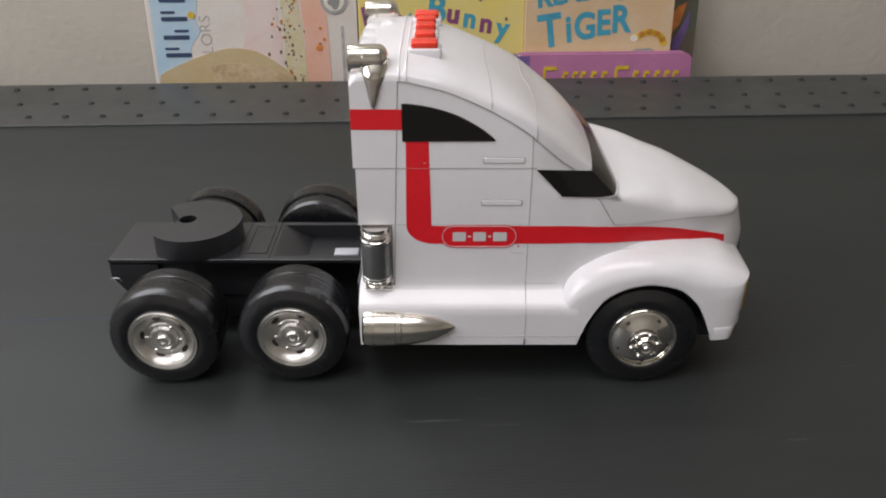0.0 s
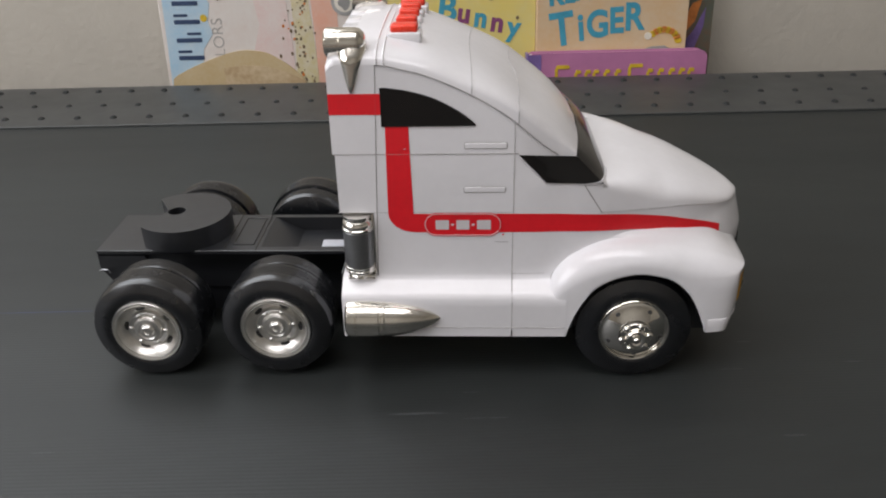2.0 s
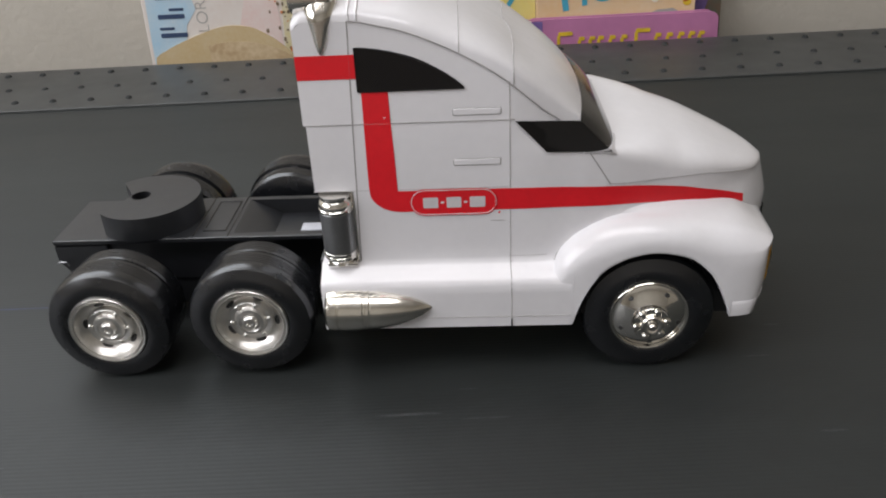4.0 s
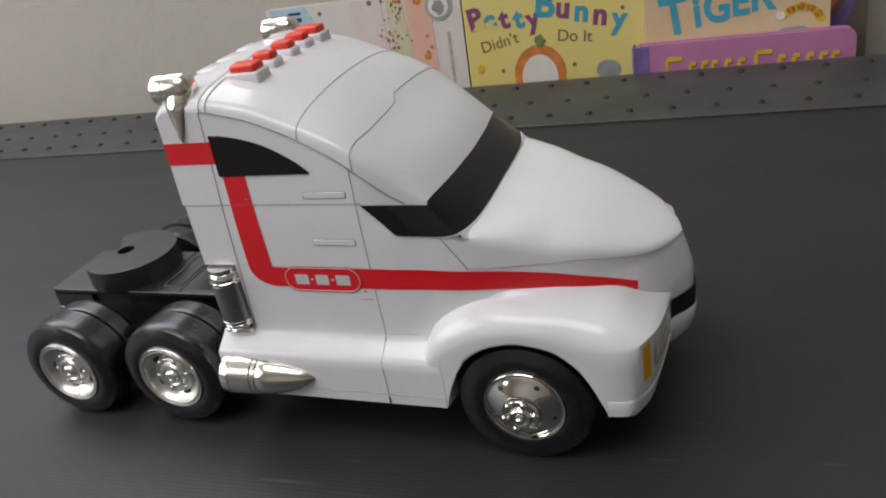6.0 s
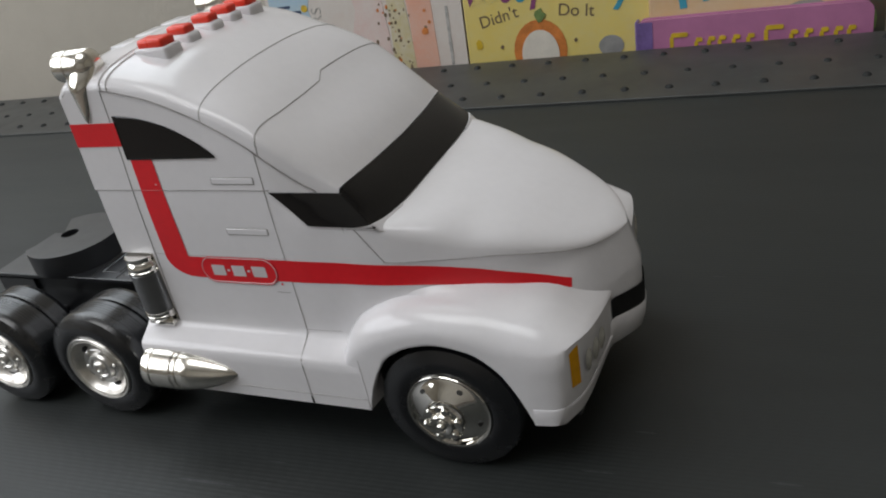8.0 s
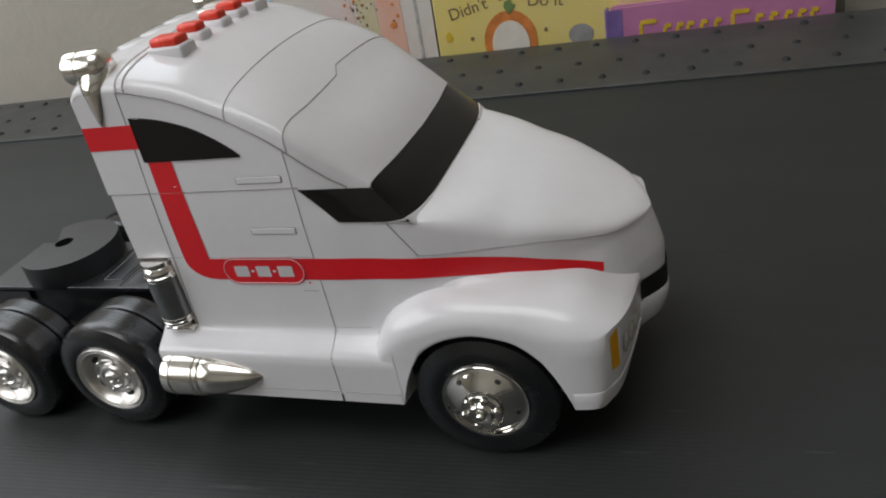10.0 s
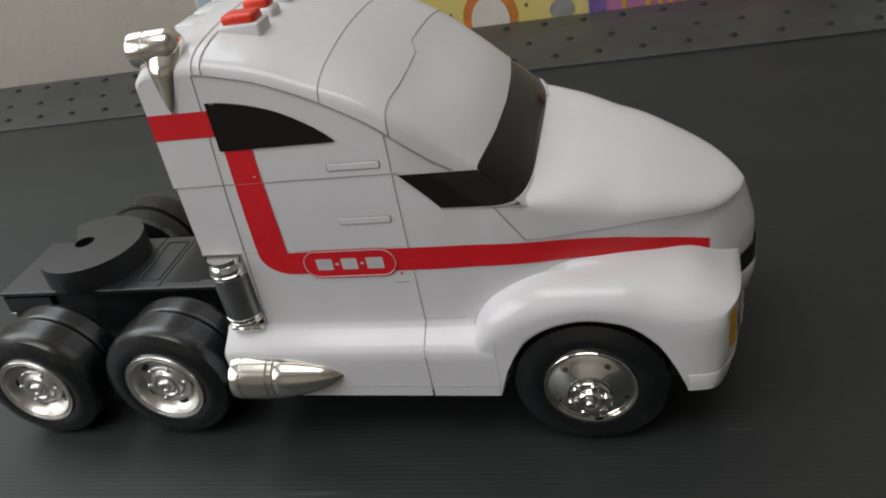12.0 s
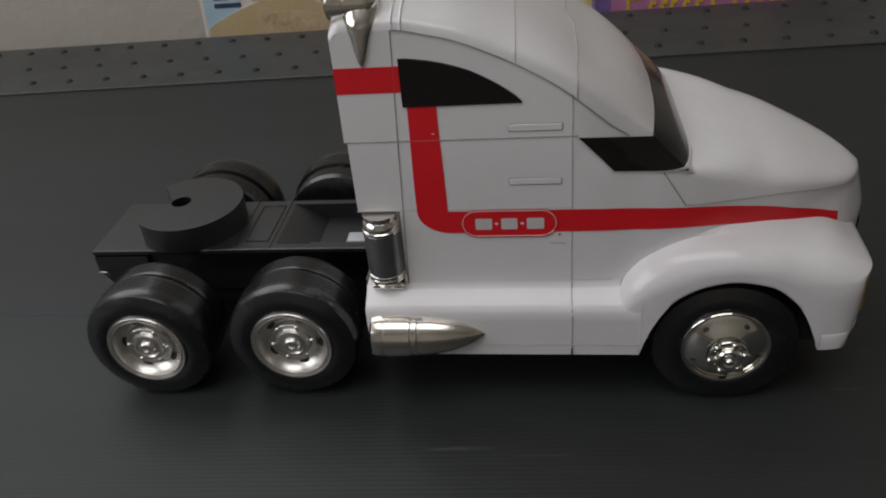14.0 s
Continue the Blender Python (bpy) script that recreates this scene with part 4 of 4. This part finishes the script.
# coupling plate: a thick disc with a V mouth and a pin hole
FX, FV, FR = -0.1338, 0.0008, 0.0248
rim_pts = [(FX + FR * math.cos(radians(a)), FV + FR * math.sin(radians(a))) for a in range(-134, 139, 8)]
hole = [(-0.1382 + 0.0047 * math.cos(radians(a)), 0.0020 + 0.0047 * math.sin(radians(a))) for a in range(0, 360, 24)]
apex = [(-0.1434, 0.0034), (-0.1434, 0.0004)]
bm = bmesh.new()
loop_o = rim_pts + apex
edges = []
for z in (0.0617,):
    vo, vh = [bm.verts.new((x, v, z)) for x, v in loop_o], [bm.verts.new((x, v, z)) for x, v in hole]
    for lo in (vo, vh):
        edges += [bm.edges.new((lo[i], lo[(i + 1) % len(lo)])) for i in range(len(lo))]
bmesh.ops.triangle_fill(bm, edges=edges, use_beauty=True)
for lo, z1 in ((loop_o, 0.0500), (hole, 0.0500)):
    rows = [[(x, v, z) for x, v in lo] for z in (0.0617, z1)]
    grid(rows, bm, close_u=True)
bm.faces.new([bm.verts.new((x, v, 0.0500)) for x, v in hole])
part("coupling_plate", bm, BLACK, truck, "thick black round coupling plate with V notch", angle=30)


# wheels
def tyre_profile(w0, w1, r, groove=None, rim=0.0182):
    """From the outer face (w0) to the inner one (w1), which is a little smaller."""
    pts = [(rim, w0 + 0.0022), (rim + 0.0004, w0 + 0.0008), (rim + 0.0018, w0 + 0.0002), (rim + 0.0040, w0), (rim + 0.0062, w0 + 0.0006), (r - 0.0012, w0 + 0.0022), (r - 0.0002, w0 + 0.0042), (r, w0 + 0.0060)]
    y = w0 + 0.0070
    while y < w1 - 0.0035:
        if groove and y < groove + 0.0012 and y + 0.0026 > groove:
            pts += [(r - 0.0002, groove - 0.0012), (r - 0.0022, groove - 0.0007), (r - 0.0022, groove + 0.0007), (r - 0.0012, groove + 0.0012)]
            y, r = groove + 0.0022, r - 0.0010
            continue
        pts += [(r, y), (r, y + 0.0010), (r - 0.00016, y + 0.00105), (r - 0.00016, y + 0.00135)]
        y += 0.0014
    return pts + [(r, w1 - 0.0035), (r - 0.0010, w1 - 0.0012), (r - 0.0035, w1), (0.006, w1)]


def wheel(name, x, z, side, width, front_kind):
    ob = new(name)
    ob.parent = truck
    ob.location, ob.rotation_euler = (x, side * (0.0626 if front_kind else 0.0637), z), (0, radians(17 * (x * 100 % 7)), 0 if side < 0 else math.pi)
    # built with the outer face towards -y
    groove = None if front_kind else width * 0.58
    part("tyre", lathe(tyre_profile(0.0, width, 0.0284 if front_kind else 0.0275, groove, 0.0166 if front_kind else 0.0168), "y", seg=56), TYRE, ob, "black ribbed plastic tyre", angle=30)
    if front_kind:
        # thin lip, a coned disc swelling outwards, a stout stepped hub
        prof = [(0.0170, 0.0026), (0.0170, 0.0006), (0.0166, 0.0001), (0.0160, 0.0003), (0.0155, 0.0012), (0.0150, 0.0012), (0.0138, 0.0002), (0.0112, -0.0013), (0.0088, -0.0024), (0.0081, -0.0027), (0.0079, -0.0050),
                (0.0075, -0.0056), (0.0066, -0.0057), (0.0056, -0.0054), (0.0050, -0.0056), (0.0047, -0.0070), (0.0042, -0.0075), (0.0030, -0.0074), (0.0022, -0.0068), (0.0018, -0.0070), (0.0016, -0.0084), (0.0011, -0.0089), (0.0, -0.0089)]
    else:
        # two lip rings, a deep bowl, a ringed hub plate
        prof = [(0.0171, 0.0026), (0.0171, 0.0004), (0.0167, -0.0002), (0.0161, 0.0000), (0.0158, 0.0008), (0.0153, 0.0008), (0.0150, 0.0000), (0.0146, 0.0002), (0.0142, 0.0014), (0.0134, 0.0028), (0.0120, 0.0044), (0.0108, 0.0050),
                (0.0102, 0.0048), (0.0098, 0.0030), (0.0092, 0.0024), (0.0080, 0.0026), (0.0072, 0.0030), (0.0066, 0.0022), (0.0062, 0.0013), (0.0050, 0.0012), (0.0044, 0.0018), (0.0036, 0.0018), (0.0032, 0.0006), (0.0026, 0.0000), (0.0014, 0.0000), (0.0010, 0.0008), (0.0, 0.0008)]
    rim = part("rim", lathe(prof, "y", seg=56), MIRROR if front_kind else RIM, ob, "chromed domed wheel disc" if front_kind else "silver dished wheel rim", angle=40)
    for k in range(6):
        a = 2 * math.pi * k / 6
        r, y, size = (0.0064, -0.0056, 1.5) if front_kind else (0.0084, 0.0027, 1.0)
        part("wheel_nut", lathe([(0.0012 * size, 0.0004), (0.0012 * size, -0.0004 * size), (0.0008 * size, -0.0008 * size), (0.0, -0.0009 * size)], "y", (r * math.cos(a), y, r * math.sin(a)), 12), MIRROR if front_kind else RIM, rim)
    for k in range(5):
        a = 2 * math.pi * (k + 0.5) / 5
        bm = lathe([(0.0, -0.0003), (0.0008, -0.00028), (0.0011, 0.0004)], "y", seg=12)
        r, y, tall, tilt = (0.0128, -0.0005, 1.0, 30) if front_kind else (0.0113, 0.0045, 2.0, -20)
        bmesh.ops.transform(bm, matrix=Matrix.Rotation(-a, 4, "Y") @ Matrix.Translation((r, y, 0)) @ Matrix.Rotation(radians(tilt), 4, "Z") @ Matrix.Diagonal((1.0 if front_kind else 1.4, 1, tall * 1.3, 1)), verts=bm.verts)
        part("rim_slot", bm, CHROME_DARK, rim, "dark slot")
    return ob


for side in (-1, 1):
    wheel("front_wheel", WHEEL_F - 0.0006, WHEEL_Z, side, 0.020, True)
    wheel("rear_wheel", -0.0735, 0.0294, side, 0.0300, False)
    wheel("rear_wheel", -0.1375, 0.0273, side, 0.0300, False)


# ---------------------------------------------------------------- books leaning on the wall behind the treadmill
SPREAD = "picture books leaning on the wall"


def book(name, x0, x1, top, y, thick, mat, label, lean=6.0, spine=None, round_corner=0.001):
    """A closed book standing on the floor, its front cover towards -y, leaning back."""
    height = top - FLOOR
    ob = thing(name, ((x0 + x1) / 2, y, FLOOR), label, "book", SPREAD)
    w = x1 - x0
    ob.rotation_euler = (radians(-lean), 0, 0)
    front = plate([(a, b) for a, b in rounded(-w / 2, w / 2, 0, height, round_corner, 4)], 0.0025)
    part("front_cover", front, mat, ob)
    bm = plate([(a, b) for a, b in rounded(-w / 2, w / 2, 0, height, round_corner, 4)], 0.0025)
    bmesh.ops.translate(bm, verts=bm.verts, vec=(0, thick + 0.0025, 0))
    part("back_cover", bm, mat, ob)
    part("page_block", box(-w / 2 + 0.002, w / 2 - 0.003, 0.0, thick, 0.003, height - 0.003), PAGES, ob)
    part("spine", box(-w / 2 - 0.0015, -w / 2 + 0.0015, -0.002, thick + 0.002, 0.0, height - 0.0004, 0.0012), spine or mat, ob)
    return ob


def art(name, owner, outline, mat, lift=0.0004, label=""):
    """Flat print on a cover; outline in x from the book's middle and z from the floor upwards."""
    bm = plate(outline, lift)
    bmesh.ops.translate(bm, verts=bm.verts, vec=(0, -0.0025, 0))
    return part(name, bm, mat, owner, label)


def print_at(x, z, turn=0.0, lift=0.0004):
    return pose(x, -0.0025 - lift, z, 90, 0, 0) @ pose(0, 0, 0, 0, 0, turn)


def up(z):
    """Height above the floor of a world height."""
    return z - FLOOR


BY = BACK + 0.146
TEAL = cover("teal_print", (0.05, 0.30, 0.42), 0.15, 90)
NAVY = cover("navy_print", (0.03, 0.055, 0.12), 0.2, 60)
PLUM = cover("plum_print", (0.22, 0.06, 0.16), 0.2, 90)
GREY = cover("grey_print", (0.28, 0.28, 0.27), 0.2, 90)
BROWN = cover("brown_print", (0.18, 0.13, 0.08), 0.25, 90)
ORANGE = cover("orange_print", (0.62, 0.21, 0.05), 0.3, 70)
SALMON = cover("salmon_print", (0.62, 0.33, 0.24), 0.25, 40, (0.68, 0.45, 0.36))
PINKISH = cover("pale_pink_print", (0.60, 0.45, 0.42), 0.2, 30, (0.66, 0.58, 0.54))
OLIVE = cover("speckled_olive_print", (0.46, 0.40, 0.22), 0.4, 120, (0.60, 0.55, 0.42))
PALEBLUE = cover("pale_blue_print", (0.30, 0.45, 0.56), 0.3, 35, (0.46, 0.56, 0.62))
GOLD = cover("gold_print", (0.62, 0.42, 0.03), 0.2, 120)
CREAM = cover("cream_print", (0.70, 0.66, 0.58), 0.1, 60)
LILAC = cover("violet_print", (0.17, 0.11, 0.30), 0.3, 50)
GREEN = cover("leaf_green_print", (0.16, 0.24, 0.08), 0.35, 90)

# cream picture book with a painted blue strip
b = book("picture_book", -0.297, -0.072, 0.093, BY + 0.006, 0.010, cover("cream_cover", (0.60, 0.57, 0.53), 0.16, 20, (0.62, 0.55, 0.50)), "cream picture book, cover painted with tan hill and pink sky")
art("blue_strip", b, [(-0.1115, up(-0.1)), (-0.0760, up(-0.1)), (-0.0735, up(0.008)), (-0.0700, up(0.030)), (-0.0580, up(0.046)), (-0.0620, up(0.060)), (-0.0580, up(0.078)), (-0.0660, up(0.092)), (-0.1085, up(0.092))], PALEBLUE)
for z in (-0.0010, 0.0185, 0.0375, 0.0570, 0.0765):
    # each unreadable letter: two strokes
    art("title_bar", b, rounded(-0.0985, -0.0705, up(z), up(z + 0.0046), 0.001, 2), NAVY, 0.0008)
    near_edge = -0.0985 if z in (0.0185, 0.0570) else -0.0860
    art("title_bar", b, rounded(near_edge, near_edge + 0.0155, up(z + 0.0078), up(z + 0.0106), 0.001, 2), NAVY, 0.0008)
lettering("word", "COLORS", 0.0175, cover("pale_grey_print", (0.36, 0.35, 0.33), 0.1, 90), b, print_at(-0.0520, up(0.029), 90, 0.0002), bold=-0.0003, depth=0.0002)
art("sun_spot", b, disc(-0.0660, up(0.0630), 0.0038), GOLD, 0.0010)
art("pale_wash", b, [(-0.012, up(-0.1)), (0.030, up(-0.1)), (0.029, up(0.03)), (0.026, up(0.06)), (0.024, up(0.092)), (-0.012, up(0.092)), (-0.006, up(0.055)), (-0.016, up(0.02))], PINKISH)
art("speckled_band", b, [(0.028, up(-0.1)), (0.056, up(-0.1)), (0.055, up(0.0)), (0.052, up(0.05)), (0.048, up(0.092)), (0.030, up(0.092)), (0.032, up(0.04))], OLIVE)
art("salmon_band", b, [(0.055, up(-0.1)), (0.0840, up(-0.1)), (0.0790, up(0.092)), (0.051, up(0.092)), (0.054, up(0.04))], SALMON)
art("print_column", b, rounded(0.0945, 0.0975, up(-0.02), up(0.050), 0.0005, 2), cover("faint_grey_print", (0.46, 0.45, 0.43), 0.4, 200), 0.0005)
rnd = random.Random(4)
for k in range(74):
    x, z = rnd.gauss(0.036, 0.010), rnd.uniform(-0.01, 0.090)
    r = rnd.uniform(0.0006, 0.0017)
    art("speck", b, disc(x, up(z), r, r * rnd.uniform(0.8, 1.5), 8, 0.2, k), BROWN if k % 5 else ORANGE, 0.0008)
for x, z, r in ((0.0700, 0.0270, 0.0038), (0.0660, 0.0850, 0.0045), (0.0720, 0.0480, 0.0016), (0.0760, 0.0360, 0.0018)):
    art("orange_spot", b, disc(x, up(z), r, r, 12, 0.15, int(x * 1e4)), ORANGE, 0.0009)
for x, z, r in ((-0.0480, 0.0830, 0.0020), (0.0120, 0.0880, 0.0026)):
    art("dark_spot", b, disc(x, up(z), r, r, 12, 0.2, 3), BROWN, 0.0009)
hill = curve([(-0.1120, -0.030), (-0.1100, -0.004), (-0.0950, 0.006), (-0.0750, 0.0145), (-0.0550, 0.0215), (-0.0350, 0.0268), (-0.0245, 0.0280), (-0.0050, 0.0258), (0.0100, 0.0190), (0.0220, 0.0110), (0.0360, -0.002), (0.0520, -0.030)])
art("painted_hill", b, [(-0.1120, up(-0.1)), (0.0520, up(-0.1))] + [(x, up(hill(x))) for x in steps(0.0520, -0.1120, 40)], cover("tan_hill_print", (0.42, 0.31, 0.16), 0.30, 30, (0.52, 0.42, 0.26)), 0.0014, "tan painted hill")
art("hill_shade", b, [(-0.0500, up(-0.1)), (0.0400, up(-0.1))] + [(x, up(hill(x) * 0.55 - 0.004)) for x in steps(0.0400, -0.0500, 20)], cover("pale_hill_print", (0.50, 0.40, 0.26), 0.35, 22, (0.36, 0.24, 0.12)), 0.0018)
art("round_seal", b, disc(0.0885, up(0.0770), 0.0145, n=32), cover("seal_grey", (0.34, 0.34, 0.33), 0.2, 80), 0.0009, "grey round award seal")
art("seal_middle", b, disc(0.0885, up(0.0770), 0.0110, n=28), CREAM, 0.0012)
art("seal_mark", b, disc(0.0885, up(0.0765), 0.0066, 0.0076, 12, 0.25, 9), GREY, 0.0015)

# yellow picture book
b = book("picture_book", -0.069, 0.1115, 0.090, BY + 0.006, 0.010, cover("yellow_cover", (0.64, 0.51, 0.14), 0.16, 22, (0.66, 0.56, 0.22)), "yellow picture book with curly coloured title")
letters = (("B", TEAL, 0.030), ("u", PLUM, 0.023), ("n", TEAL, 0.023), ("n", PLUM, 0.023), ("y", TEAL, 0.023))
for k, (c, mat, size) in enumerate(letters):
    lettering("title_letter", c, size * 1.25, mat, b, print_at(-0.0060 + 0.0182 * k, up(0.0665 - 0.0052 * k), -8, 0.0002), bold=0.0011, depth=0.0002)
for k, c in enumerate("Betty"):
    lettering("title_letter", c, 0.031 if not k else 0.027, (PLUM, TEAL, PLUM, TEAL, PLUM)[k], b, print_at(-0.079 + 0.0150 * k, up(0.0580 - 0.001 * k), 10, 0.0002), bold=0.0011, depth=0.0002)
lettering("subtitle", "Didn't", 0.0165, BROWN, b, print_at(-0.0560, up(0.0330), 12, 0.0002), depth=0.0002)
lettering("subtitle", "Do It", 0.0165, BROWN, b, print_at(0.0220, up(0.0330), -6, 0.0002), depth=0.0002)
art("orange_ring", b, disc(-0.016, up(-0.002), 0.027, 0.030, 24), ORANGE, 0.0005)
art("pale_disc", b, disc(-0.016, up(-0.006), 0.019, 0.024, 24), CREAM, 0.0009)
art("green_tuft", b, disc(-0.014, up(0.032), 0.005, 0.006, 10, 0.3, 2), GREEN, 0.0012)
art("gold_curl", b, disc(-0.0790, up(0.0080), 0.0036, 0.0050, 12, 0.2, 4), GOLD, 0.0006)
art("grey_disc", b, disc(0.054, up(-0.003), 0.012, 0.010, 18), GREY, 0.0006)
for x, z in ((-0.05, 0.082), (0.042, 0.0765), (0.0705, 0.0560), (0.066, 0.082), (-0.0260, 0.0800), (-0.055, 0.004), (0.020, 0.005)):
    art("speck", b, disc(x, up(z), 0.0016, 0.0020, 8, 0.2, 5), BROWN, 0.0007)

# tan picture book
b = book("picture_book", 0.1135, 0.2770, 0.118, BY + 0.002, 0.010, cover("tan_cover", (0.50, 0.34, 0.19), 0.35, 22, (0.60, 0.46, 0.31)), "tan picture book with big blue hand-lettered title")
for c, x, z, s, turn in (("R", -0.0620, 0.0790, 0.033, 6), ("E", -0.0450, 0.0800, 0.028, 5), ("A", -0.0275, 0.0835, 0.031, 4), ("D", -0.0090, 0.0855, 0.033, 2), ("T", 0.0160, 0.0865, 0.033, 2), ("O", 0.0335, 0.0860, 0.032, -8),
                         ("T", -0.0520, 0.0420, 0.053, 8), ("i", -0.0290, 0.0440, 0.043, 6), ("G", -0.0085, 0.0470, 0.042, 4), ("E", 0.0145, 0.0505, 0.040, 3), ("R", 0.0360, 0.0540, 0.043, 2)):
    lettering("title_letter", c, 0.93 * s, TEAL, b, print_at(0.88 * x - 0.0085, up(z), turn, 0.0002), bold=0.0013, squeeze=0.86, depth=0.0002)
for k in range(9):
    a = radians(10 + 16 * k)
    art("tail_patch", b, disc(0.0570 + 0.0165 * math.cos(a), up(0.0270 + 0.0140 * math.sin(a)), 0.0040, 0.0036, 10, 0.1, k), ORANGE if k % 2 else GOLD, 0.0006)
art("tail_tip", b, disc(0.0400, up(0.0345), 0.0042, 0.0040, 10), CREAM, 0.0008)
art("pale_patch", b, disc(0.052, up(0.012), 0.020, 0.012, 16, 0.1, 3), GREY, 0.0005)

# pink board book in front
b = book("board_book", 0.1020, 0.2970, 0.0225, BY - 0.016, 0.014, cover("mauve_cover", (0.44, 0.17, 0.32), 0.12, 12), "mauve board book with rounded corners and yellow title", spine=LILAC, round_corner=0.008)
art("violet_edge", b, rounded(-0.0974, -0.0830, 0.001, up(0.0210), 0.0008, 2), LILAC)
for x, tall in ((-0.060, 1), (-0.043, 0), (-0.032, 0), (-0.023, 0), (-0.011, 0), (0.001, 0), (0.020, 1), (0.036, 0), (0.048, 0), (0.060, 0), (0.071, 0), (0.081, 0)):
    w, z1 = (0.0080, 0.0095) if tall else (0.0036, 0.0040)
    # unreadable: an upright bar with a hooked top
    art("title_bar", b, rounded(x - w, x - w + 0.0034, up(-0.022), up(z1 - 0.003), 0.0015, 3), GOLD, 0.0005)
    art("title_bar", b, rounded(x - w + 0.0012, x + w, up(z1 - 0.0040), up(z1), 0.0018, 4), GOLD, 0.0008)

# dark book peeping out behind
b = book("picture_book", 0.1920, 0.3110, 0.080, BY + 0.022, 0.008, cover("dark_green_cover", (0.07, 0.09, 0.07), 0.4, 25, (0.16, 0.08, 0.05)), "dark green picture book with orange and violet art")
art("violet_shape", b, [(0.030, up(0.000)), (0.0400, up(0.010)), (0.0500, up(0.040)), (0.0510, up(0.060)), (0.040, up(0.036)), (0.028, up(0.020))], LILAC)
art("orange_shape", b, [(0.028, up(0.030)), (0.040, up(0.045)), (0.046, up(0.068)), (0.036, up(0.064)), (0.026, up(0.045))], ORANGE)
art("red_edge", b, [(0.020, up(0.071)), (0.0580, up(0.071)), (0.0580, up(0.0795)), (0.020, up(0.0795))], cover("dull_red_print", (0.30, 0.05, 0.03), 0.3, 60))
art("green_shape", b, disc(0.045, up(-0.003), 0.009, 0.013, 12, 0.25, 8), GREEN, 0.0006)
